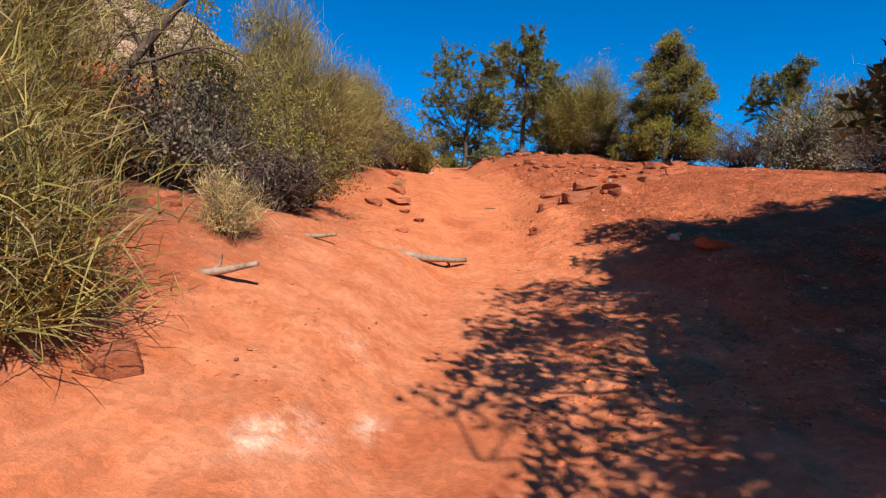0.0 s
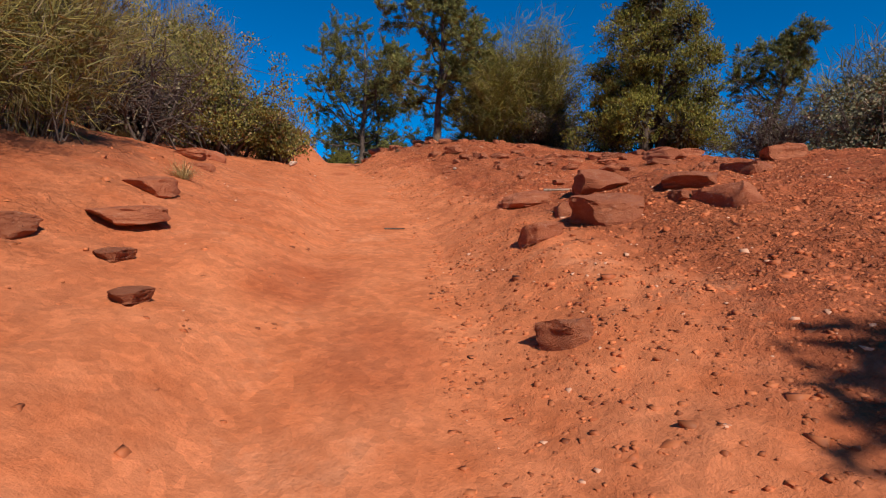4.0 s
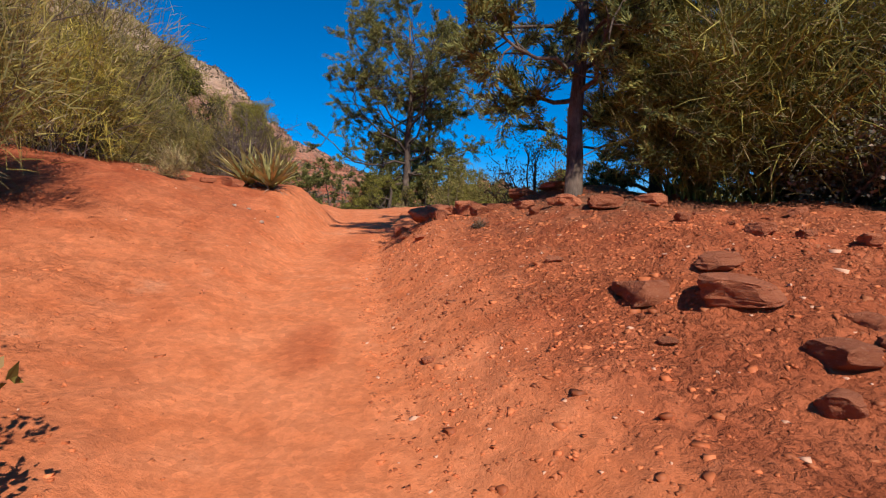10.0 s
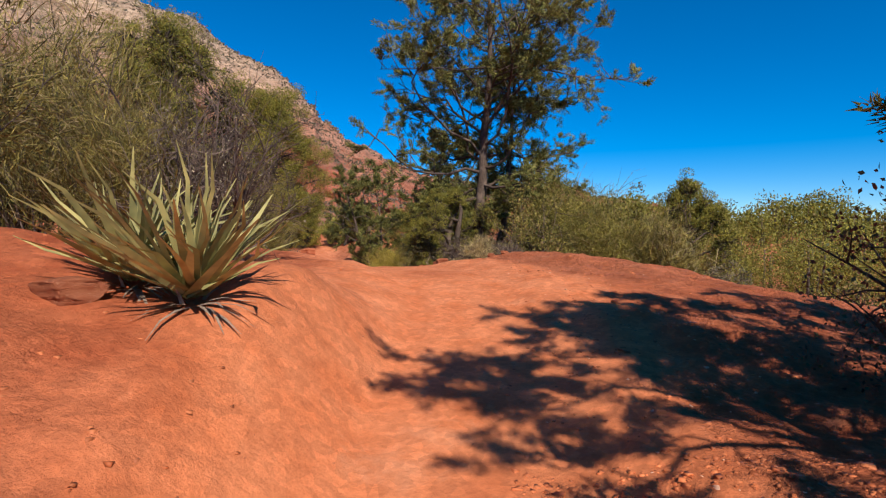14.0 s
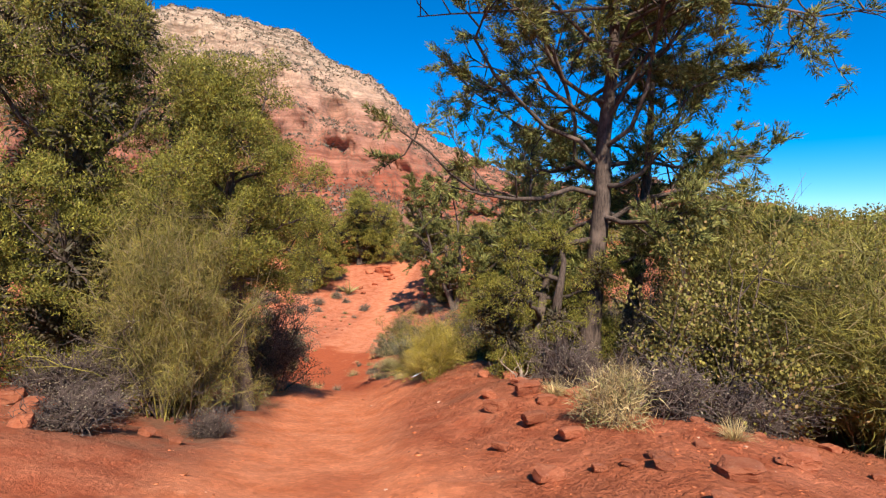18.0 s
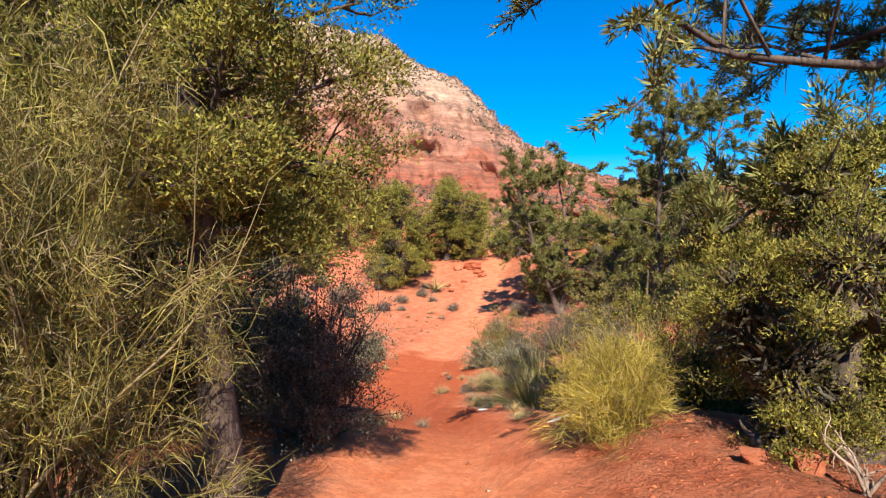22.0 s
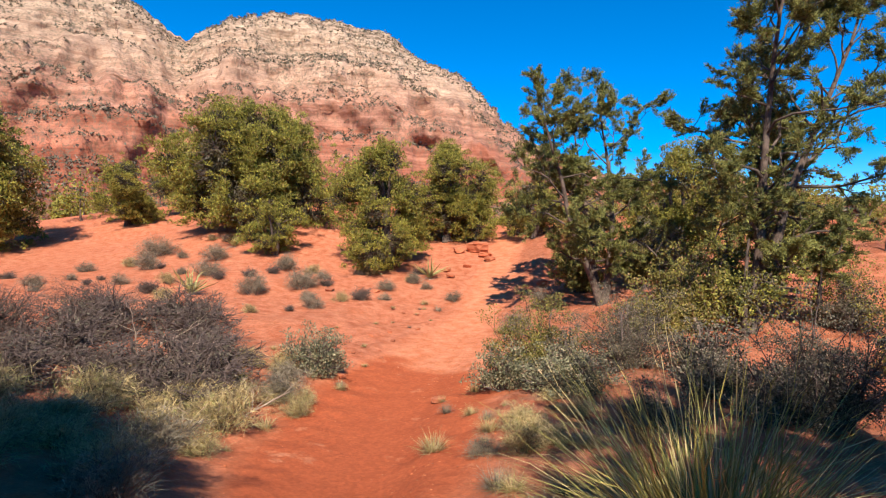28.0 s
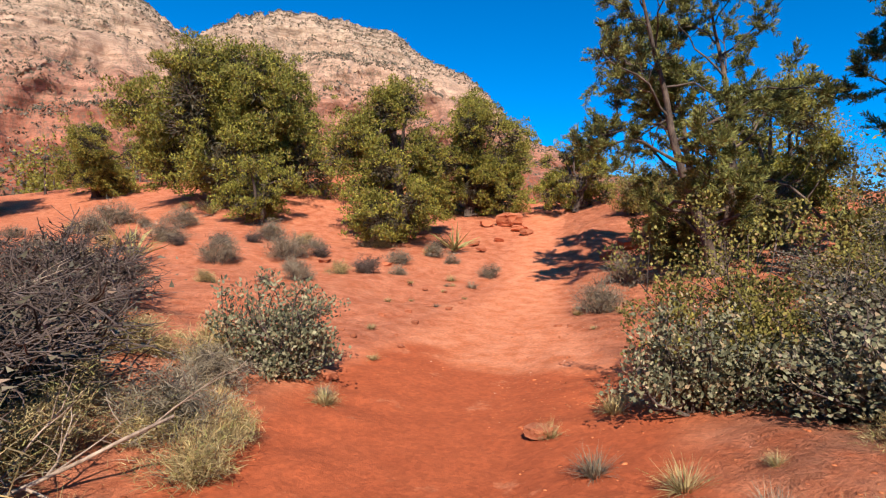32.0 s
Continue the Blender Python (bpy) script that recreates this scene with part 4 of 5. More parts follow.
tree("tall_pinyon_pine", 1.75, 37.75, 80, "slimmer second trunk of the old pine", seed=37, h=7.6, r=2.3, radius=0.12, limbs=22, twigs=(9, 5), shape="flat",
     foliage=M_PINYON, leaf=(0.095, 0.0105), clump=0.21, per=72, bare=0.3, wild=0.34, rise=0.2, tuft="needle", thick=0.42, lean=0.12)
juniper(7.25, 17.4, 0, "dense green juniper on the crest of the slope", seed=13, h=3.9, r=1.75, lobes=34, slim=0.35, gap=0.24, skirt=-0.04, stems=5, radius=0.1)
tree("pinyon_pine", 11.0, 19.0, 50, "dark open pinyon pine behind the juniper", seed=14, h=3.9, r=1.8, radius=0.1, limbs=20, **PIN)
juniper(-7.3, 35.6, 0, "tall dense juniper with pale dead twigs", seed=15, h=7.6, r=2.5, lobes=42, clump=0.19, per=90, leaf=(0.052, 0.0095), gap=0.38, radius=0.2, dead=4)
tree("juniper_tree", -3.95, 34.8, 120, "upright juniper with yellow-green top beside the trail", seed=16, h=5.0, r=1.35, radius=0.12, limbs=36, foliage=M_JUNIPER, leaf=(0.034, 0.007), clump=0.17,
     per=150, bare=0.42, twigs=(7, 4), thick=0.5, lean=0.02, wild=0.28)
juniper(-8.0, 39.3, 0, "dark juniper behind the shaded shrubs", seed=34, h=3.0, r=1.5, lobes=14)
juniper(0.3, 37.2, 70, "round bushy juniper on the trail bank", seed=17, h=2.75, r=1.5, lobes=22, clump=0.13, per=105, leaf=(0.034, 0.006), gap=0.24)
juniper(-17.1, 66.9, 0, "round juniper in full sun beside the trail", seed=18, h=6.9, r=3.0, lobes=24, radius=0.2, skirt=0.05, **FARJUN)
juniper(-28.3, 69.2, 30, "broad spreading juniper on the red slope", seed=19, h=7.8, r=5.7, lobes=34, radius=0.26, skirt=0.12, clump=0.34, leaf=(0.15, 0.036), per=44, gap=0.3)
juniper(-15.6, 74.5, 200, "pale green juniper higher up the slope", seed=20, h=6.2, r=3.6, lobes=22, radius=0.2, **FARJUN)
juniper(-44.5, 62.5, 0, "dark juniper at the edge of the clearing", seed=21, h=9.6, r=5.0, lobes=26, radius=0.26, clump=0.36, leaf=(0.16, 0.038), per=44, gap=0.3)
tree("pinyon_pine", -5.0, 60.0, 10, "leaning pinyon pine with pale twisted trunk", seed=22, h=8.2, r=3.1, radius=0.2, limbs=44, bare=0.14, stems=3, spread_out=0.2, **FARPIN)
tree("pinyon_pine", -0.8, 57.2, 80, "tall pinyon pine with ragged open crown", seed=23, h=11.2, r=3.2, radius=0.2, limbs=46, bare=0.1, stems=2, spread_out=0.14, **FARPIN)
tree("pinyon_pine", 0.6, 62.0, 140, "dark pinyon pine with branches low to the ground", seed=24, h=7.0, r=3.0, radius=0.2, limbs=28, bare=0.06, **FARPIN)
juniper(8.3, 39.4, 0, "dark green juniper with several spires below the crest", seed=25, h=5.2, r=1.8, lobes=26, slim=0.4, clump=0.2, leaf=(0.08, 0.015))
juniper(6.6, 40.6, 0, "dark green juniper beside a larger one", seed=33, h=4.3, r=1.6, lobes=20, slim=0.4, clump=0.2, leaf=(0.08, 0.015))
# Unseen pines: the first explains the tree shadow, the others deepen and shape it
tree("pinyon_pine", 5.3, -1.3, 0, "spreading pine that shades the foot of the trail", seed=26, h=5.2, r=2.5, radius=0.17, limbs=40, bare=0.2, shape="flat", twigs=(8, 5), thick=0.6, **SHADE)
tree("pinyon_pine", 5.9, 0.9, 90, "unseen dense pine added to deepen shade on the trail", seed=27, h=5.4, r=2.6, radius=0.14, limbs=40, bare=0.06, twigs=(7, 5), fill=300, **SHADE)
tree("pinyon_pine", 4.5, 2.2, 40, "unseen low pine added to deepen shade on the trail", seed=35, h=3.6, r=1.4, radius=0.12, limbs=30, bare=0.12, twigs=(7, 5), fill=200, **SHADE)
tree("pinyon_pine", 7.6, 3.4, 200, "unseen dense pine added to deepen shade on the trail", seed=32, h=4.4, r=1.9, radius=0.13, limbs=32, bare=0.06, twigs=(6, 5), fill=200, **SHADE)
tree("pinyon_pine", 3.3, 0.4, 300, "unseen pine added for feathered shadows on the trail", seed=38, h=4.9, r=2.2, radius=0.13, limbs=20, bare=0.5, twigs=(6, 4), shape="flat", thick=0.6, rise=0.05, **{**SHADE, "per": 26})
tree("pinyon_pine", 4.9, 3.6, 10, "unseen pine added at the edge of the shade", seed=39, h=3.9, r=1.7, radius=0.12, limbs=22, bare=0.35, twigs=(6, 4), thick=0.6, **{**SHADE, "per": 30})
juniper(-23.2, 65.6, 140, "small rounded juniper between two larger ones", seed=28, h=3.2, r=1.7, lobes=12, **FARJUN)
juniper(-10.2, 75.0, 60, "low dark juniper at the head of the trail", seed=29, h=3.8, r=2.4, lobes=14, **FARJUN)
juniper(-41.5, 72.0, 10, "low spreading juniper on the red slope", seed=30, h=5.0, r=3.4, lobes=16, **FARJUN)
juniper(-2.2, 68.5, 200, "green juniper on the bank of the far rise", seed=31, h=5.2, r=2.8, lobes=16, **FARJUN)


# ---- bushes: each kind is built a few times, then copied with turns and sizes ----
def bush_kind(name, label, category, seed, count, leaf, foliage, kind, stems, r=0.7, tall=0.0, bark=None, curl=0.5, leaf_true=False):
    """Two builds of a small size, two of a large one, and one of a large one for the woods that stay far from the trail."""
    out = []
    sizes = ((0.7, 1.0, 1.0, 1.0), (0.75, 1.0, 1.0, 1.0), (2.1, 2.5, 1.3, 1.35), (2.0, 2.5, 1.3, 1.35), (2.0, 1.6, 1.8, 2.1)) if not tall else ((tall, 1.0, 1.0, 1.0),)
    for k, (h, more, long, fat) in enumerate(sizes):
        if leaf_true and k in (2, 3):
            more, long, fat = 3.0, 1.05, 1.05
        wood, crown = make_bush(seed + k, h, r * h, kind, int(count * more), (leaf[0] * long, leaf[1] * fat), foliage, bark, int(stems * (1 if k < 2 else 1.4)), curl)
        co = np.empty(len(crown.vertices) * 3, np.float32)
        crown.vertices.foreach_get("co", co)
        co = co.reshape(-1, 3)
        wide = np.percentile(np.hypot(co[:, 0], co[:, 1]), 94) * 2
        out.append((wood, crown, float(wide), float(np.percentile(co[:, 2], 98))))
    return name, label, category, out


WISPY = bush_kind("wispy_bush", "wispy olive-green bush with upright thin stems", "bush", 101, 7500, (0.12, 0.0024), M_WISP, "wispy", 40, 0.62)
BROOM = bush_kind("broom_bush", "yellow-green broom bush with fine upright stems", "bush", 111, 6500, (0.12, 0.0026), M_BROOM, "wispy", 48, 0.72)
LEAFY = bush_kind("leafy_shrub", "olive leafy shrub with small stiff leaves", "shrub", 121, 8000, (0.034, 0.0115), M_SHRUB, "leafy", 30)
SILVER = bush_kind("silvery_shrub", "silvery grey-green leafy shrub", "shrub", 131, 7500, (0.032, 0.0105), M_SILVER, "leafy", 30)
DARK = bush_kind("dark_shrub", "dull dark shrub with dense small leaves", "shrub", 151, 9000, (0.028, 0.0095), M_DUSK, "leafy", 32, leaf_true=True)
TWIGGY = bush_kind("twiggy_bush", "grey tangled bush of bare twigs", "bush", 161, 1300, (0.025, 0.006), M_SAGE, "twiggy", 34)
HEAP = bush_kind("branch_heap", "dark heap of dead tangled branches", "dead wood", 165, 1500, (0.03, 0.008), M_DUSK, "twiggy", 46)
TANGLE = bush_kind("wispy_bush", "tall tangled olive wispy bush", "bush", 119, 52000, (0.085, 0.0019), M_TANGLE, "wispy", 80, 0.42, 2.6, M_TANGLE, curl=1.5)
PLUME = bush_kind("wispy_bush", "large wispy yellow-green bush", "bush", 117, 32000, (0.16, 0.0036), M_PLUME, "wispy", 80, 0.42, 2.6, M_PLUME, curl=0.7)
SAGE = bush_kind("dry_sage", "low rounded grey dry sage bush", "bush", 171, 3800, (0.09, 0.003), M_SAGE, "wispy", 30, 0.8)
TAN = bush_kind("dry_round_bush", "round straw-coloured dry bush", "bush", 181, 3800, (0.09, 0.003), M_STRAW, "wispy", 30, 0.8)


def put_bush(kind, k, x, y, height, width, label="", turn=None, group=""):
    """width over the whole crown."""
    name, lab, cat, built = kind
    far = height > 1.15 and (y > 53 or x > 4.4) and len(built) > 1
    wood, crown, w0, h0 = built[4] if far else built[min((0 if height < 1.15 else 2) + k % 2, len(built) - 1)]
    s = width / w0
    m = at_ground(x, y, (x * 71 + y * 37) % 360 if turn is None else turn, (s, s, height / h0))
    return thing(name, [("woody_base", wood, ""), ("foliage", crown, "")], m, label or lab, cat, group)


# foot of the slope
put_bush(WISPY, 0, -1.75, 2.35, 1.0, 1.3, "wispy yellow-green bush leaning over the trail's edge")
put_bush(WISPY, 1, -2.6, 3.2, 1.3, 1.6)
put_bush(WISPY, 0, -3.3, 4.3, 2.2, 2.2, "tall wispy green bush on the bank")
put_bush(BROOM, 1, -3.9, 3.2, 2.6, 2.2, "tall yellow-green broom on the bank")
put_bush(DARK, 0, -2.7, 5.6, 1.1, 1.6)
put_bush(DARK, 1, -2.9, 7.4, 1.4, 2.0)
put_bush(LEAFY, 0, -1.75, 7.3, 1.35, 1.9, "bright olive leafy shrub beside the trail")
put_bush(TWIGGY, 0, -1.7, 6.3, 0.7, 1.2, "grey twigs at the shrub's foot")
put_bush(TAN, 0, -1.46, 4.46, 0.5, 0.62)
put_bush(WISPY, 1, -2.2, 9.6, 2.0, 1.9)
put_bush(WISPY, 0, -1.9, 11.4, 1.6, 1.7)
put_bush(WISPY, 1, -3.2, 11.2, 2.9, 1.8, "tall wispy bush with a plume above the rest")
put_bush(LEAFY, 1, -3.6, 9.0, 2.0, 2.4)
put_bush(WISPY, 0, -2.6, 14.5, 2.0, 2.2)
put_bush(TWIGGY, 1, -1.9, 13.6, 1.1, 1.6)
put_bush(TWIGGY, 0, -3.0, 13.0, 1.6, 2.2)
put_bush(LEAFY, 2, -1.3, 15.9, 1.75, 2.5, "olive scrub with small leaves overhanging the trail")
put_bush(LEAFY, 0, -0.55, 16.2, 0.95, 1.2)
put_bush(LEAFY, 1, -2.9, 17.3, 2.0, 2.2)
put_bush(WISPY, 1, -2.9, 19.7, 2.6, 2.0)
put_bush(WISPY, 0, -4.2, 24.4, 3.0, 3.0, "broad wispy bush behind the yucca")
put_bush(BROOM, 0, -3.6, 22.6, 1.7, 1.9)
put_bush(WISPY, 1, -6.2, 29.0, 3.2, 3.4)
put_bush(TWIGGY, 1, -2.1, 26.5, 1.9, 1.9, "pale twiggy bush with few leaves")
put_bush(WISPY, 0, -3.2, 26.9, 1.7, 1.8)
put_bush(SILVER, 0, 9.6, 14.2, 1.7, 2.6)
put_bush(WISPY, 1, 10.8, 15.4, 2.2, 2.6)
put_bush(TWIGGY, 0, 8.2, 15.0, 1.2, 2.2)
put_bush(TWIGGY, 1, 8.0, 9.6, 1.2, 2.0)
put_bush(WISPY, 0, 9.3, 10.5, 1.9, 2.4)
put_bush(PLUME, 0, 5.25, 20.5, 2.8, 2.9, "large wispy yellow-green bush on the crest")
put_bush(PLUME, 0, 4.4, 20.9, 2.2, 1.9)
put_bush(DARK, 0, 5.6, 20.2, 1.4, 2.2, "dark lower growth under the wispy bush")
put_bush(DARK, 1, 6.5, 21.2, 1.7, 2.2)

# over the crest
put_bush(TAN, 1, -1.95, 22.5, 0.42, 0.58, "small round dry bush on the red bank")
put_bush(TANGLE, 0, -4.15, 33.5, 2.5, 1.75, "tall tangled olive wispy bush beside the path")
put_bush(TWIGGY, 1, -4.4, 33.5, 1.2, 1.5, "grey tangle of twigs at the bush's foot")
put_bush(DARK, 1, -5.1, 37.5, 1.85, 2.1, "dark dense shrub in shade beside the path")
put_bush(DARK, 0, -5.75, 38.3, 2.15, 2.3)
put_bush(DARK, 0, -6.3, 36.6, 1.8, 2.2)
put_bush(DARK, 1, -7.4, 37.6, 2.2, 2.6)
put_bush(DARK, 0, -8.2, 36.0, 2.0, 2.6)
FINE = bush_kind("broom_bush", "bright yellow broom bush", "bush", 118, 22000, (0.09, 0.0016), M_BROOM, "wispy", 56, 0.72, 1.1, M_BROOM)
put_bush(FINE, 0, -1.6, 37.2, 0.95, 1.15, "bright yellow broom bush at the path's edge")
put_bush(PLUME, 0, 3.75, 36.6, 2.9, 2.9, "large olive wispy bush below the crest")
put_bush(LEAFY, 1, 2.3, 39.9, 2.6, 2.8)
put_bush(LEAFY, 0, 3.7, 39.5, 2.6, 2.8)
put_bush(DARK, 1, 0.9, 41.8, 2.4, 2.6)
put_bush(LEAFY, 1, 5.1, 36.2, 2.4, 2.3)
put_bush(PLUME, 0, 4.4, 34.9, 2.1, 2.2)
put_bush(TWIGGY, 1, 3.1, 34.7, 0.75, 1.3, "grey tangle of dry twigs at the bush's foot")
put_bush(TWIGGY, 0, 1.5, 35.7, 0.6, 1.0)
put_bush(DARK, 0, 1.9, 36.4, 0.9, 1.3)
put_bush(DARK, 0, 2.5, 38.2, 1.9, 2.4)
put_bush(TWIGGY, 0, 2.6, 34.1, 0.6, 1.0)
put_bush(TWIGGY, 1, 1.6, 33.4, 0.6, 1.1)
put_bush(TAN, 0, 1.0, 32.6, 0.55, 0.75)
put_bush(TWIGGY, 1, 0.6, 34.8, 0.75, 1.0)
put_bush(TWIGGY, 0, -3.9, 31.7, 0.36, 0.9, "low grey tangle of dry twigs on the bank")
put_bush(TWIGGY, 1, -4.5, 32.6, 0.42, 1.0, "low grey tangle of dry twigs on the bank")
put_bush(TWIGGY, 0, -5.2, 33.0, 0.6, 1.2)
put_bush(TAN, 1, -5.0, 31.2, 0.4, 0.7)
put_bush(TWIGGY, 0, -3.3, 32.9, 0.3, 0.6, "low grey tangle of dry twigs on the bank")
put_bush(LEAFY, 0, 1.2, 40.0, 2.1, 2.6)
put_bush(LEAFY, 1, -0.4, 40.6, 1.9, 2.2)
put_bush(LEAFY, 2, -1.5, 42.6, 1.1, 1.5)
put_bush(LEAFY, 1, -1.3, 40.5, 0.85, 1.3)
put_bush(TWIGGY, 1, -2.4, 41.6, 0.7, 1.3)
put_bush(DARK, 0, 0.9, 44.0, 1.4, 2.2)

# the hollow and the far rise
put_bush(LEAFY, 0, -5.6, 51.2, 1.6, 2.25, "yellow-green leafy shrub at the bend of the trail")
put_bush(DARK, 1, -4.1, 51.5, 1.6, 2.4)
put_bush(SILVER, 0, -6.2, 50.2, 0.85, 1.4, "silvery grey shrub in front of the leafy one")
put_bush(SILVER, 1, -5.0, 49.6, 0.75, 1.6, "silvery grey shrub in front of the leafy one")
put_bush(DARK, 0, -5.0, 50.0, 0.9, 1.6)
put_bush(LEAFY, 2, -3.4, 54.4, 1.2, 2.0)
put_bush(DARK, 1, -2.6, 51.2, 1.1, 2.0)
put_bush(DARK, 0, -1.4, 48.0, 1.7, 2.4)
UNDER = [(DARK, .5, 46.0), (LEAFY, -2.6, 57.0), (DARK, -1.2, 59.0), (LEAFY, 2.2, 54.0), (LEAFY, 2.6, 48.5), (DARK, 3.0, 44.5), (LEAFY, 3.4, 41.0), (BROOM, 5.2, 38.4), (LEAFY, 6.0, 41.5),
         (DARK, 4.8, 46.5), (LEAFY, -3.6, 63.5), (DARK, -3.2, 66.0), (LEAFY, -7.0, 71.5), (LEAFY, -6.0, 75.0), (LEAFY, 3.0, 35.4), (WISPY, 5.6, 34.6), (DARK, 8.0, 36.5), (LEAFY, 10.4, 32.0), (BROOM, 9.6, 30.6), (LEAFY, -5.9, 62.6), (DARK, 1.8, 58.0),
         (LEAFY, 4.2, 43.0), (DARK, 5.6, 44.5), (LEAFY, 4.4, 50.5), (DARK, 3.4, 52.0), (LEAFY, 6.2, 48.6), (LEAFY, 3.8, 56.0), (DARK, 5.4, 54.0), (LEAFY, 7.2, 43.2), (DARK, 2.2, 42.4), (LEAFY, 10.5, 34.5), (WISPY, 11.5, 30.0), (LEAFY, 9.5, 28.6), (LEAFY, -8.6, 34.2), (DARK, -8.9, 37.8), (LEAFY, -10.6, 38.4), (DARK, -9.0, 40.4), (LEAFY, -12.5, 41.0)]
for k, (kind, x, y) in enumerate(UNDER):
    s = 1.5 + (k * 37 % 10) * 0.09
    put_bush(kind, k, x, y, s, s * 1.25)
put_bush(SILVER, 1, -10.75, 50.3, 1.05, 1.5, "round silvery shrub standing alone by the trail")
put_bush(TAN, 0, -11.3, 49.7, 0.5, 0.7)
for k, (x, y, h, w) in enumerate([(-15.2, 47.4, 1.1, 2.4), (-16.8, 49.6, 1.3, 2.6), (-12.9, 46.9, .8, 1.9), (-12.6, 48.7, .8, 1.8), (-14.6, 50.6, 1.1, 2.2), (-13.4, 45.2, .9, 2.2), (-17.8, 47.6, 1.6, 3.0), (-11.1, 46.5, .95, 2.2), (-11.7, 47.5, 1.2, 2.4), (-15.9, 51.6, 1.3, 2.4), (-18.6, 51.0, 1.5, 2.8)]):
    put_bush(HEAP, k, x, y, h * 0.85, w, "dark heap of dead tangled branches", group="heaps of dead branches")
for x, y, h, w in [(-1.9, 48.0, 0.6, 1.3), (-1.2, 49.6, 0.9, 1.6), (-2.6, 49.2, 0.7, 1.3), (-3.6, 47.6, 0.5, 1.1)]:
    put_bush(DARK, int(x * 3), x, y, h, w)
for k, (x, y, h, w) in enumerate([(-19.3, 58.8, 1.15, 1.5), (-22.8, 60, .95, 1.8), (-18.2, 60.9, 1.1, 1.7), (-15.9, 58, .8, 1.1), (-30, 64, 1.4, 2.3), (-25, 63, 1, 1.7), (-21, 63.5, 1, 1.6), (-11.5, 62.6, .6, .9), (-27, 60.5, 1.1, 1.8),
                                  (-13.3, 63.8, .5, .7), (-7.6, 57.5, .9, 1.3), (-7.2, 60.6, 1.0, 1.5)]):
    put_bush(SAGE, k, x, y, h * 0.75, w * 0.9, group="sage bushes on the red slope")
sow = random.Random(21)
for k in range(44):
    x, y = sow.uniform(-31, -14.2), sow.uniform(55, 68)
    s = sow.uniform(0.3, 0.75)
    put_bush((SAGE, TAN, TWIGGY)[k % 3], k, x, y, s * 0.7, s * 1.3, group="sage bushes on the red slope")
for k, (x, y, h, w) in enumerate([(-9.7, 45.9, .6, 1.1), (-9.9, 44.9, .45, .9), (-10.7, 46.4, .55, 1.1), (-9.6, 47.7, .35, .7), (-11.4, 45.3, .6, 1.2), (-10.9, 44.1, .5, 1.1), (-12.0, 44.0, .6, 1.2), (-5.5, 47.3, .35, .6),
                                  (-5.2, 46.3, .4, .6), (-9.2, 43.6, .4, .8), (-12.2, 47.6, .5, .9), (-10.2, 43.2, .45, .9), (-11.2, 48.0, .42, .7), (-11.9, 48.2, .4, .7), (-9.75, 48.25, .3, .45), (-10.6, 47.4, .42, .7)]):
    put_bush(TAN, k, x, y, h, w, group="dry straw bushes by the trail")


sow = random.Random(33)
for k in range(34):
    y = sow.uniform(42.5, 49.8)
    left = k % 3 > 0
    x = float(smooth_interp(np.array([y]), TRAIL, 1)[0]) + (-sow.uniform(1.9, 5.2) if left else sow.uniform(1.7, 3.4))
    w = sow.uniform(0.5, 1.1)
    w *= 1.0 if left else 0.55
    put_bush((TAN, TAN, SAGE, TAN)[k % 4], k, x, y, w * 0.42, w, group="dry straw bushes by the trail")

# ---- tufts, yuccas and long grass ----
TUFTS = [make_tuft(201 + k, 0.36, 0.26, 260, 0.0028, 0.35, m) for k, m in enumerate((M_STRAW, M_SAGE, M_STRAW))]
for k, (x, y, s) in enumerate([(-5.1, 39.4, 1.0), (-4.7, 40.3, .8), (-6.5, 46.5, 1.4), (-5.9, 47.3, 1.2), (-5.2, 44.9, 1.2), (-3.4, 41.4, .9), (-3.0, 40.6, .8), (-4.2, 42.6, 1), (-9.4, 46.6, 1.1), (-10.4, 48.8, 1), (-8.9, 42.9, .9),
                               (-4.4, 46.6, 1.2), (-7.0, 50.4, 1.0), (-11.6, 60.8, 1.3), (-12.6, 61.8, 1.2), (-1.9, 13.4, .6), (-4.5, 45.0, 1.1), (-9.8, 49.7, .9), (-5.6, 41.2, .9), (-7.2, 41.8, .8), (.5, 33.9, .9), (1.9, 32.2, .8), (-7.05, 48.7, .9), (-6.5, 48.4, .9), (-7.5, 49.7, .7), (-6.1, 48.0, .8), (-5.0, 44.8, 1.0), (-.72, 11.6, .8), (1.95, 20.5, .6)]):
    plain("grass_tuft", TUFTS[k % 3], at_ground(x, y, k * 67, (s, s, s)), "tuft of dry wild grass in red soil", "grass", "grass tufts along the trail")

rng = random.Random(9)
for k in range(90):
    y, u = rng.uniform(38, 61), rng.choice((-1, 1)) * rng.uniform(1.45, 4.2)
    x = float(smooth_interp(np.array([y]), TRAIL, 1)[0]) + u
    s = rng.uniform(0.35, 0.9)
    plain("grass_tuft", TUFTS[k % 3], at_ground(x, y, k * 67, (s, s, s * 0.85)), "small tuft of dry wild grass", "grass", "grass tufts along the trail")


def make_blade(seed, length, width, droop):
    b = Bag()
    b.blades(np.zeros((1, 3)), np.array([[1.0, 0, 0]]), np.array([length]), width, droop, np.random.default_rng(seed), 4)
    return b.mesh("blade", M_YUCCA)


YUCCA_BLADES = [make_blade(211 + k, 0.85, 0.04, 0.04) for k in range(5)]
YUCCA_DEAD = make_tuft(212, 0.16, 0.52, 60, 0.017, 0.3, M_DEAD, low=-0.2, seg=3, core=0.15)


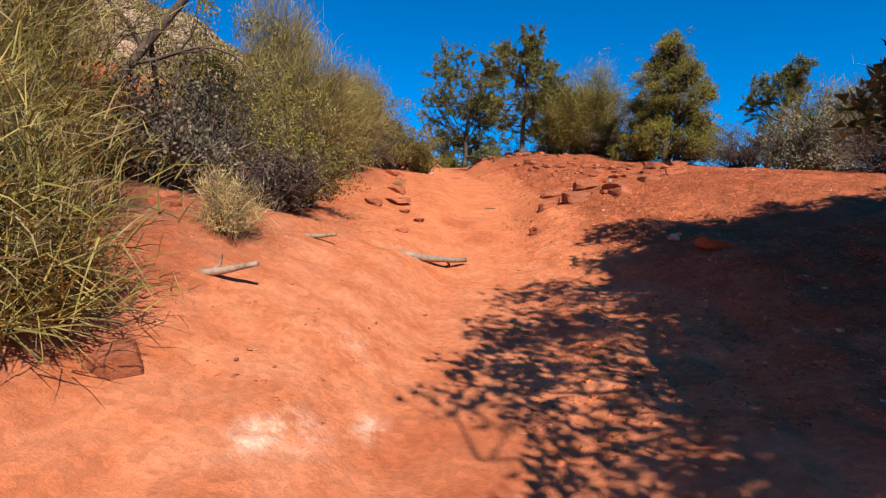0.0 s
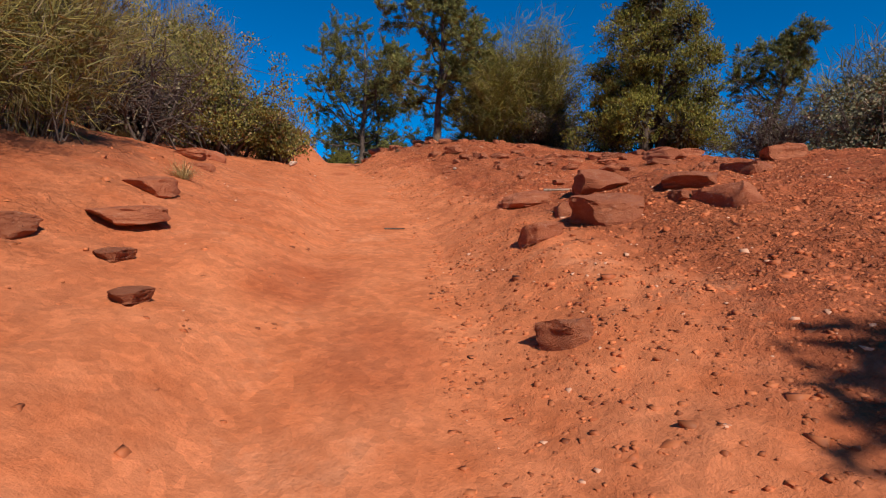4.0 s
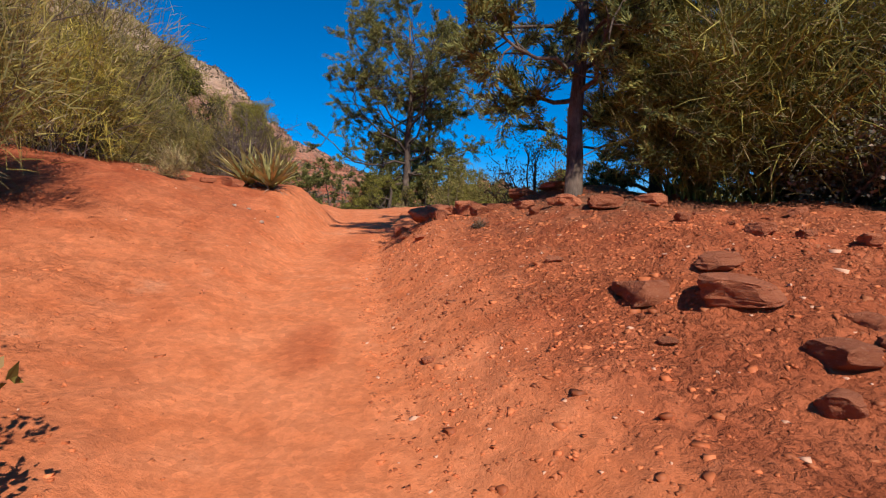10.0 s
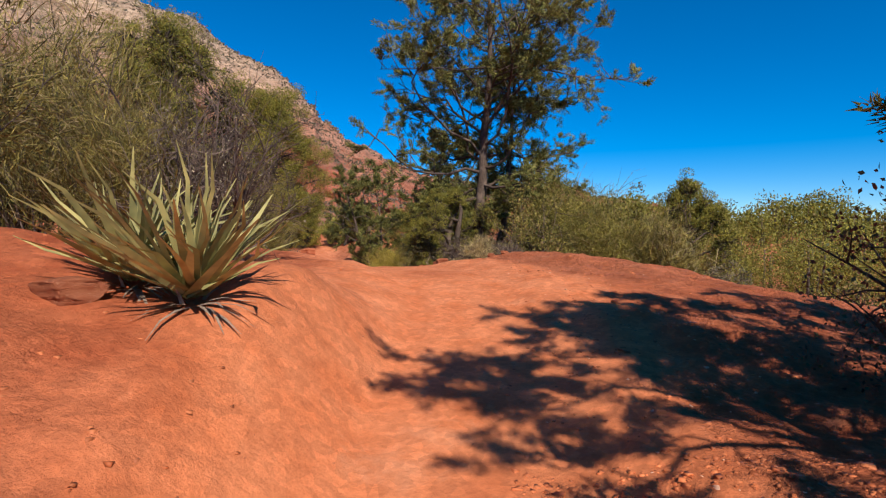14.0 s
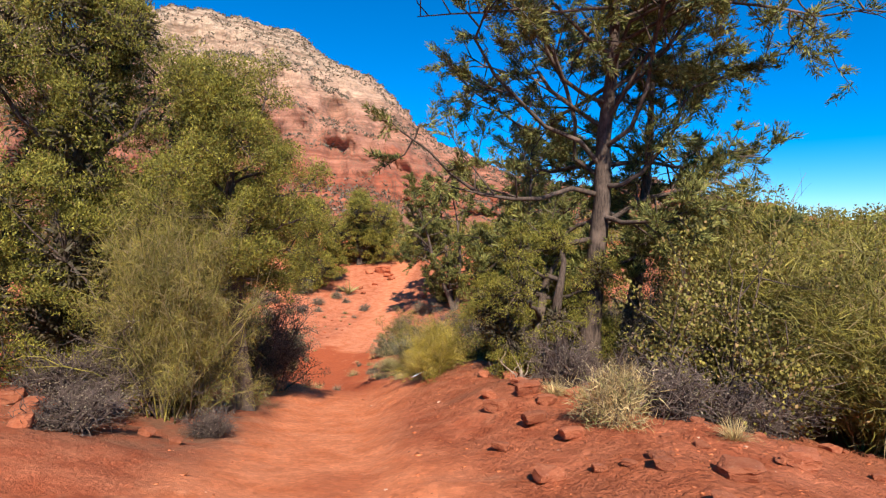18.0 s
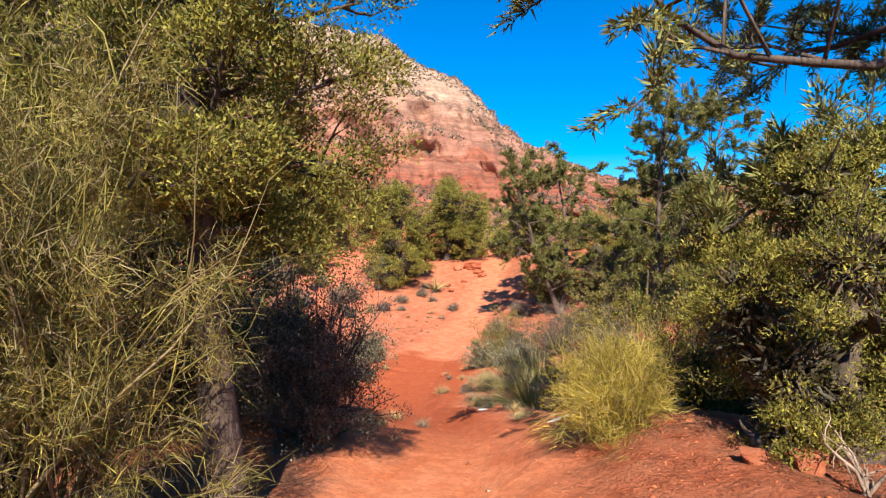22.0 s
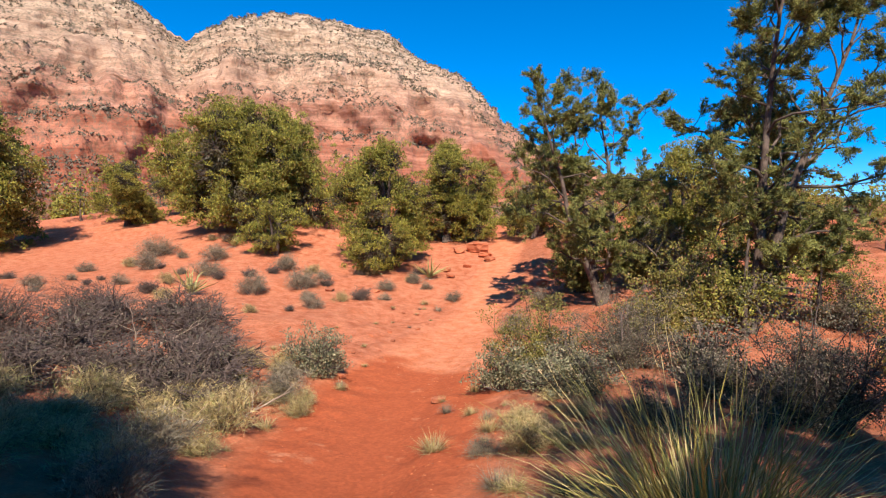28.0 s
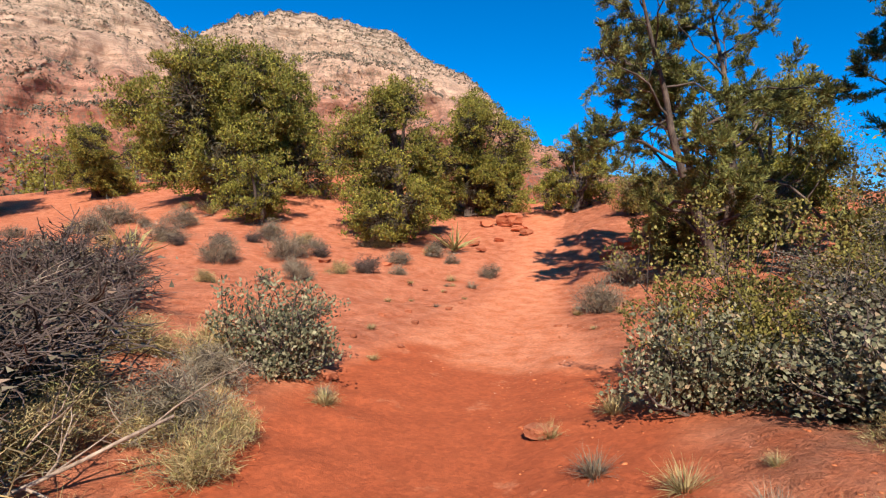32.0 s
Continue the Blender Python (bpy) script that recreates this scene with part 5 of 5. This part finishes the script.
def yucca(x, y, s, count, seed, label):
    """Stiff blades that stand out of one heart on all sides, over a skirt of dead ones."""
    rng = random.Random(seed)
    root = thing("yucca", [("dead_skirt", YUCCA_DEAD, "withered straw-coloured blades")], at_ground(x, y, x * 50, (s, s, s)), label, "yucca")
    for k in range(count):
        up = math.degrees(math.asin(rng.uniform(0.4, 0.995)))
        ob = part("blade", YUCCA_BLADES[k % 5], root)
        ob.matrix_basis = Matrix.LocRotScale((rng.gauss(0, 0.03), rng.gauss(0, 0.03), 0.05), Euler((radians(rng.uniform(-40, 40)), radians(-up), radians(k * 137.5)), "XYZ"), (rng.uniform(0.65, 1.1), 1.0, 1.0))
    return root


yucca(-0.83, 23.35, 0.74, 96, 1, "spiky yucca with pale dead skirt on the bank")
yucca(-1.2, 23.5, 0.7, 84, 2, "spiky yucca growing beside another")
yucca(-20.9, 57.0, 1.3, 30, 3, "pale agave rosette among dry sage")
yucca(-13.9, 65.9, 1.4, 30, 4, "grey agave rosette at the foot of a juniper")
yucca(-5.9, 33.6, 0.55, 34, 5, "small yucca rosette under the juniper")
yucca(-26.5, 66.2, 1.1, 28, 6, "small agave on the red slope")
BEAR = make_tuft(221, 1.75, 1.75, 1700, 0.0062, 0.3, M_BEAR, low=0.15, seg=6, core=0.22)
BEAR_DRY = make_tuft(222, 1.0, 1.6, 420, 0.008, 0.5, M_STRAW, low=0.0, seg=4, core=0.2)
thing("beargrass_clump", [("rosette", BEAR, "arching green and yellow blades"), ("dry_skirt", BEAR_DRY, "dry straw blades")], at_ground(-3.3, 43.4, 0, (0.92, 0.92, 1.2)), "large fountain of long arching beargrass blades", "grass")


# ---- dead wood ----
def make_branch(seed, length, radius, forks=3, sub=2):
    rng = np.random.default_rng(seed)
    b = Bag()
    main, _ = bent((-length / 2, 0, radius * 0.7), (1, 0, 0.02), length, 8, rng, 0.09)
    main[:, 2] = radius * 0.7 + np.abs(main[:, 2] - radius * 0.7) * 0.4
    b.tube(main, radius, radius * 0.55, 8)
    for _ in range(forks):
        q, d = along(main, rng.uniform(0.3, 0.95))
        br, _ = bent(q, d / np.linalg.norm(d) + rng.normal(size=3) * 0.7 + np.array([0, 0, 0.3]), length * rng.uniform(0.2, 0.5), 5, rng, 0.22)
        b.tube(br, radius * 0.5, radius * 0.12, 5)
        for _ in range(sub):
            q, d = along(br, rng.uniform(0.3, 1))
            tw, _ = bent(q, d / np.linalg.norm(d) + rng.normal(size=3) * 0.7, length * rng.uniform(0.1, 0.25), 4, rng, 0.25)
            b.tube(tw, radius * 0.2, radius * 0.05, 4)
    return b


def lie(name, seed, x, y, turn, length, radius, label, forks=0, sub=0, tilt=(0, 0), mat=None, category="dead wood"):
    return plain(name, make_branch(seed, length, radius, forks, sub).mesh(name, mat or M_DEAD, True), at_ground(x, y, turn, (1, 1, 1), 0.0, tilt), label, category)


lie("weathered_log", 301, -1.18, 3.72, 8, 0.6, 0.034, "short weathered log on the red soil", forks=1)
lie("bleached_branch", 302, 0.1, 6.75, 38, 1.25, 0.055, "pale bleached branch lying across the trail", forks=2, sub=1, tilt=(0, 7))
lie("bleached_stick", 303, -1.0, 5.6, 20, 0.45, 0.03, "pale stick at the trail's edge")
lie("thin_stick", 304, 1.25, 12.05, 12, 0.22, 0.010, "small dark stick on the trail", mat=M_BARK)
lie("pale_stick", 305, 3.2, 12.4, -8, 0.36, 0.016, "pale dry stick among stones", forks=1)
lie("fallen_branch", 306, 0.05, 35.9, 70, 1.3, 0.03, "fallen grey branch with bare twigs", forks=5, sub=3, tilt=(0, -12))
lie("fallen_branch", 307, -0.2, 36.75, 100, 0.7, 0.016, "fallen grey branch with bare twigs", forks=5, sub=3)
lie("fallen_branch", 308, 1.3, 33.2, 30, 1.2, 0.025, "pale dead branch leaning in dry brush", forks=5, sub=3, tilt=(0, -35))
lie("stump", 309, -0.5, 36.7, 100, 0.42, 0.06, "splintered weathered stump beside the path", forks=5, sub=1, mat=M_TWIG)
lie("fallen_branch", 310, -13.2, 47.5, 140, 2.2, 0.035, "grey fallen limb on a heap of branches", forks=6, sub=4, tilt=(0, -20), mat=M_BARK)
lie("fallen_branch", 311, -14.6, 48.6, 35, 2.4, 0.04, "grey fallen limb on a heap of branches", forks=6, sub=4, tilt=(0, -25))
lie("fallen_branch", 314, -10.2, 46.9, 60, 1.9, 0.02, "grey fallen limb on a heap of branches", forks=6, sub=4, tilt=(0, -18))
lie("fallen_branch", 315, -9.9, 45.4, 110, 1.6, 0.018, "grey fallen limb on a heap of branches", forks=6, sub=4, tilt=(0, -15))
lie("thin_stick", 312, -4.1, 45.2, 10, 0.9, 0.015, "thin pale stick at the trail's edge", forks=1)
lie("fallen_branch", 313, 2.45, 22.2, 40, 1.1, 0.05, "pale weathered limb at the foot of the pine", forks=2, sub=1)

dead = make_branch(321, 2.7, 0.05, 9, 6)
plain("dead_tree", dead.mesh("dead_tree", M_BARK, True), at_ground(-2.75, 5.7, 20, (1.25, 1.25, 1.25), -1.3, (0, -55)), "bare dead tree with dark sweeping branches", "tree")
wood, crown = make_bush(331, 1.8, 1.15, "leafy", 4200, (0.034, 0.010), mat_leaf("withered_red_leaves", (0.10, 0.035, 0.025), (0.22, 0.10, 0.06), (0.08, 0.09, 0.04), 0.3), M_BARK, 16)
thing("half_bare_bush", [("woody_base", wood, "dark bare stems"), ("foliage", crown, "few withered reddish leaves")], at_ground(3.35, 23.4, 0), "half-bare bush with few dark reddish leaves", "bush")


# ---- last snow in the shade ----
def snow(x, y, r, seed):
    rng = np.random.default_rng(seed)
    k, rings = 28, 6
    a = np.arange(k) * 2 * np.pi / k
    edge = r * (1 + 0.35 * vnoise(np.cos(a) * 2 + seed, np.sin(a) * 2, 55) + 0.12 * rng.normal(size=k))
    t = np.linspace(0.02, 1, rings)
    px, py = x + np.outer(t, np.cos(a) * edge), y + np.outer(t, np.sin(a) * edge * 0.6)
    pz = land(px.ravel(), py.ravel()).reshape(rings, k) + (0.035 * np.sqrt(1 - t**2) - 0.008)[:, None]
    v = np.stack([px - x, py - y, pz - ground_z(x, y)], -1).reshape(-1, 3)
    q = [[j * k + i, j * k + (i + 1) % k, (j + 1) * k + (i + 1) % k, (j + 1) * k + i] for j in range(rings - 1) for i in range(k)]
    me = mesh_np("snow_patch", v, quads=q, material=M_SNOW, smooth=True)
    ob = plain("snow_patch", me, Matrix.Translation((x, y, ground_z(x, y))), "small patch of old white snow in shade", "snow")
    return ob


M_SNOW = mat_rock("old_snow", (0.72, 0.76, 0.82), (0.85, 0.87, 0.9), (0.9, 0.9, 0.9), 6.0)
snow(-2.3, 38.75, 0.12, 3)
snow(-4.1, 42.1, 0.16, 4)
snow(-3.75, 42.4, 0.12, 5)


# ---- stones ----
ROCKS = [make_rock(400 + k) for k in range(9)]
for me in ROCKS:
    me.materials.append(M_ROCK)
PALE = [make_rock(450 + k, 3) for k in range(3)]
for me in PALE:
    me.materials.append(M_PALE_ROCK)


def rock(x, y, s, flat=0.55, k=0, label="worn red sandstone rock on the slope", sink=0.12, wide=1.0, tilt=(0, 0), group=""):
    k = int(abs(x * 31 + y * 17)) + k
    return plain("rock", ROCKS[k % 9], at_ground(x, y, (k * 83) % 360, (s * wide, s, s * flat), s * flat * sink, tilt), label, "rock", group)


for x, y, s, flat in [(-1.15, 2.4, .26, .9), (-2.2, 4.85, .3, .7), (3.2, 5.75, .45, .4), (2.65, 10.0, .62, .55), (2.1, 9.85, .3, .7), (1.74, 8.45, .26, .62), (3.4, 10.15, .45, .5), (3.35, 9.6, .46, .6), (2.48, 11.8, .32, .3), (3.15, 9.85, .2, .5),
                      (4.1, 10.4, .5, .5), (4.8, 10.8, .45, .5), (-.6, 10.0, .5, .3), (-.7, 10.7, .4, .5), (-.12, 8.75, .2, .4), (-.4, 9.3, .22, .4), (-.95, 9.3, .35, .4), (-.3, 7.6, .2, .4)]:
    rock(x, y, s, flat, sink=0.42, group="rocks on the lower slope")
for x, y, s, flat in [(3.55, 13.3, .28, .35), (4.5, 13.7, .42, .3), (5.25, 13.7, .5, .35), (2.35, 14.3, .13, .5), (3.56, 15.1, .2, .5), (3.95, 13.9, .24, .4), (4.2, 14.4, .26, .4), (4.9, 14.5, .3, .4), (5.7, 14.3, .7, .4), (6.4, 14.9, .5, .4), (-1.05, 13.4, .65, .35),
                      (-.8, 12.45, .3, .4), (-1.0, 12.95, .4, .3), (6.0, 13.4, .3, .5), (4.9, 13.1, .2, .5), (2.55, 11.45, .58, .35), (3.1, 11.1, .55, .6), (2.55, 10.55, .28, .8), (3.6, 14.2, .16, .5), (4.5, 15.2, .25, .4)]:
    rock(x, y, s, flat, label="flat red sandstone rock with dark shaded side", sink=0.45, group="rocks on the middle slope")
scatter = random.Random(51)
for k in range(40):
    x, y, s = scatter.uniform(3.1, 5.8), scatter.uniform(12.2, 15.9), scatter.uniform(0.09, 0.26)
    rock(x, y, s, scatter.uniform(0.35, 0.6), k, label="angular red sandstone rock with dark shaded side", sink=0.35, group="rocks on the middle slope")
for k in range(30):
    x, y, s = scatter.uniform(2.4, 4.8), scatter.uniform(16.0, 19.6), scatter.uniform(0.05, 0.16)
    rock(x, y, s, scatter.uniform(0.4, 0.6), k, label="angular red rock in a scatter on the slope", sink=0.3, group="rocks below the crest")
for k in range(26):
    x, y, s = scatter.uniform(0.3, 4.2), scatter.uniform(30.6, 34.6), scatter.uniform(0.06, 0.2)
    rock(x, y, s, scatter.uniform(0.4, 0.6), k, label="small red stone at the trail's edge", sink=0.25, group="stones along the trail")
for k in range(30):
    y = scatter.uniform(51, 60)
    x = float(smooth_interp(np.array([y]), TRAIL, 1)[0]) + scatter.choice((-1, 1)) * scatter.uniform(1.0, 3.0)
    s = scatter.uniform(0.07, 0.2)
    rock(x, y, s, 0.5, k, label="small red stone at the trail's edge", sink=0.25, group="stones along the trail")
for x, y, s, flat in [(2.56, 17.95, .4, .45), (2.88, 17.55, .44, .4), (3.03, 17.95, .28, .4), (3.02, 17.0, .32, .35), (2.79, 16.78, .2, .6), (3.34, 16.95, .38, .35), (3.63, 16.85, .25, .6), (2.4, 15.5, .26, .45), (3.52, 16.2, .16, .5), (3.72, 16.7, .28, .4),
                      (3.04, 16.7, .15, .6), (3.26, 17.2, .2, .5), (1.31, 18.05, .1, .5), (4.1, 17.0, .3, .35), (4.4, 17.6, .3, .35), (4.0, 16.2, .18, .5), (2.85, 20.4, .28, .5), (3.5, 18.3, .2, .5), (2.3, 18.9, .14, .5), (4.7, 16.5, .25, .5)]:
    rock(x, y, s, flat, label="angular red rock in a scatter on the slope", sink=0.4, group="rocks below the crest")
for x, y, s, flat in [(1.5, 21.75, .5, .4), (1.95, 21.6, .42, .6), (2.02, 21.1, .22, .9), (2.5, 20.85, .3, .4), (2.75, 20.45, .25, .4), (1.6, 21.15, .18, .8), (1.15, 22.2, .28, .5), (1.98, 20.6, .18, .6), (2.3, 21.6, .4, .35), (3.1, 20.1, .35, .4), (1.2, 21.3, .15, .6),
                      (3.6, 20.2, .35, .4), (2.5, 20.4, .14, .6), (-1.35, 23.2, .28, .5), (-1.6, 22.9, .25, .4), (-2.5, 22.9, .25, .5), (1.35, 20.6, .12, .6), (2.9, 21.2, .35, .3)]:
    rock(x, y, s, flat, label="red sandstone slab breaking out of the crest", sink=0.25, group="slabs at the crest")
rock(1.78, 21.66, .2, .75, label="red sandstone block under a slab", sink=0.2, group="slabs at the crest")
rock(1.62, 21.72, .38, .28, label="tilted flat sandstone slab with a dark hollow under it", sink=-0.55, wide=1.3, tilt=(-16, 10), group="slabs at the crest")
rock(2.6, 21.4, .4, .35, label="large rounded red boulder at the crest", sink=0.35, group="slabs at the crest")
for x, y, s, flat in [(-.15, 33.6, .3, .5), (.15, 33.9, .36, .5), (.4, 33.6, .24, .6), (-.3, 34.1, .2, .6), (.7, 34.0, .3, .5), (.05, 34.4, .22, .5), (-4.6, 31.9, .34, .6), (-4.0, 31.3, .22, .6), (-5.3, 32.3, .4, .5), (-3.6, 32.3, .18, .6), (.27, 32.9, .3, .5), (.6, 32.3, .25, .5), (.0, 32.3, .18, .5), (.9, 33.2, .3, .6), (.4, 31.4, .25, .5), (1.6, 31.2, .35, .4), (2.2, 31.7, .3, .5), (-.6, 36.2, .2, .6), (-.2, 36.4, .28, .6), (-3.2, 32.2, .15, .6),
                      (-4.27, 41.7, .22, .4), (-3.9, 42.3, .18, .5), (-4.7, 43.4, .3, .4), (-5.8, 36.7, .25, .5), (-7.6, 49.8, .3, .4), (-10.3, 50.6, .25, .5)]:
    rock(x, y, s, flat, label="small red stone at the trail's edge", group="stones along the trail")
for x, y, s, flat in [(-13.2, 72.0, 1.6, .45), (-12.4, 71.2, .9, .4), (-11.9, 70.2, .7, .4), (-14.1, 71.5, .8, .4), (-12.8, 68.8, .5, .5), (-13.6, 67.6, .5, .5), (-12.9, 66.2, .5, .4), (-15.2, 62.3, .4, .4), (-7.2, 66, 1.0, .5), (-7.9, 64.4, .6, .5), (-16.8, 60.9, .5, .3), (-6.3, 67.4, 1.2, .6)]:
    rock(x, y, s, flat, label="red boulder beside the far rise of the trail", group="boulders on the far rise")
for k, (x, y, s) in enumerate([(-.18, 15.7, .13), (-.53, 21.6, .055), (-.49, 22.25, .045), (-.96, 22.0, .05), (2.6, 15.9, .07), (-.8, 22.05, .04), (4.2, 13.3, .12), (3.1, 6.6, .14)]):
    plain("pale_stone", PALE[k % 3], at_ground(x, y, k * 70, (s * 1.2, s, s * 0.7), s * 0.1), "pale stone on the red soil", "stone", "pale stones on the slope")


def loose_stones():
    """Clods and chips that lie along the trail and on its banks."""
    rng = np.random.default_rng(77)
    cube = np.array([[x, y, z] for z in (-1, 1) for y in (-1, 1) for x in (-1, 1)], float)
    box = np.array([[4, 5, 7, 6], [0, 1, 5, 4], [2, 6, 7, 3], [0, 4, 6, 2], [1, 3, 7, 5]])
    n = 120000
    y = np.where(rng.random(n) < 0.82, rng.uniform(2.5, 23, n), rng.uniform(23, 56, n))
    side = rng.random(n)
    u = np.where(side < 0.93, np.abs(rng.normal(2.2, 1.6, n)) + 0.25, -np.abs(rng.normal(1.5, 1.3, n)) - 0.5)
    late = y > 26
    keep = (~late) | (rng.random(n) < 0.8)
    y, u = y[keep], u[keep]
    n = len(y)
    x = smooth_interp(y, TRAIL, 1) + u
    patch = vnoise(x * 0.6, y * 0.6, 71) + rng.normal(size=n) * 0.45
    ok = (patch > 0.0) | (rng.random(n) < 0.18)
    x, y = x[ok], y[ok]
    n = len(x)
    s = 0.003 + 0.0085 * rng.random(n) ** 2 + 0.016 * (rng.random(n) < 0.035) * rng.random(n)
    z = land(x, y)
    v = cube[None] * (1 + 0.5 * rng.normal(size=(n, 8, 3)) * 0.85) * s[:, None, None] * np.array([1.15, 0.9, 0.55])
    a = rng.uniform(0, 6.28, n)
    c, d = np.cos(a)[:, None], np.sin(a)[:, None]
    v = np.stack([v[..., 0] * c - v[..., 1] * d, v[..., 0] * d + v[..., 1] * c, v[..., 2]], -1)
    v += np.stack([x, y, z - s * 0.2], 1)[:, None, :]
    q = (box[None] + 8 * np.arange(n)[:, None, None]).reshape(-1, 4)
    me = mesh_np("loose_stones", v.reshape(-1, 3), quads=q, material=M_CLOD)
    tagged(new("loose_stones", me), "scattered clods and chips of red stone", "stones", kind="stuff")


loose_stones()


# ---- woods beyond the trail ----
def far_woods():
    rng = np.random.default_rng(5)
    wood, crown = Bag(), Bag()
    made = 0
    while made < 1500:
        x, y = (rng.uniform(9, 42), rng.uniform(35, 80)) if made < 170 else (rng.uniform(-130, 120), rng.uniform(22, 250))
        u = x - float(smooth_interp(np.array([y]), TRAIL, 1)[0])
        if y < 78 and -34 < u < 7.0 or (y < 78 and u < 0) and rng.random() < 0.5:
            continue
        if y < 33 and u < 12 or abs(u) < 3.5 and y < 100:
            continue
        d = math.hypot(x, y - 30)
        if d < 24 or d > 90 and rng.random() < 0.3:
            continue
        h, z = rng.uniform(1.8, 4.8), ground_z(x, y)
        r = h * rng.uniform(0.42, 0.65)
        n = int(2200 if d < 45 else 600 if d < 75 else 170 if d < 110 else 100)
        wood.tube(np.array([[x, y, z - 0.2], [x + rng.normal() * 0.1, y, z + h * 0.4], [x, y, z + h * 0.75]]), 0.1, 0.03, 4)
        lump = rng.normal(size=(9, 3))
        lump /= np.linalg.norm(lump, axis=1)[:, None]
        lump = lump * np.array([r * 0.6, r * 0.6, h * 0.3]) + np.array([x, y, z + h * 0.52])
        i = rng.integers(0, 9, n)
        off = rng.normal(size=(n, 3))
        off *= (rng.uniform(0.5, 1.0, n) / np.linalg.norm(off, axis=1))[:, None] * np.array([r * 0.48, r * 0.48, h * 0.24])
        big = 0.24 if d < 45 else 0.55 if d < 75 else 1.3 if d < 110 else 1.7
        crown.leaves(lump[i] + off, off / r + rng.normal(size=(n, 3)) * 0.5 + np.array([0, 0, 0.2]), 0.10 * h * big, 0.034 * h * big, rng)
        made += 1
    tagged(new("far_woods", crown.mesh("far_woods", M_JUNIPER)), "scattered green junipers and scrub beyond the trail", "trees", kind="stuff")
    tagged(new("far_trunks", wood.mesh("far_trunks", M_BARK)), "thin dark trunks of the scattered junipers", "trees", kind="stuff")


far_woods()
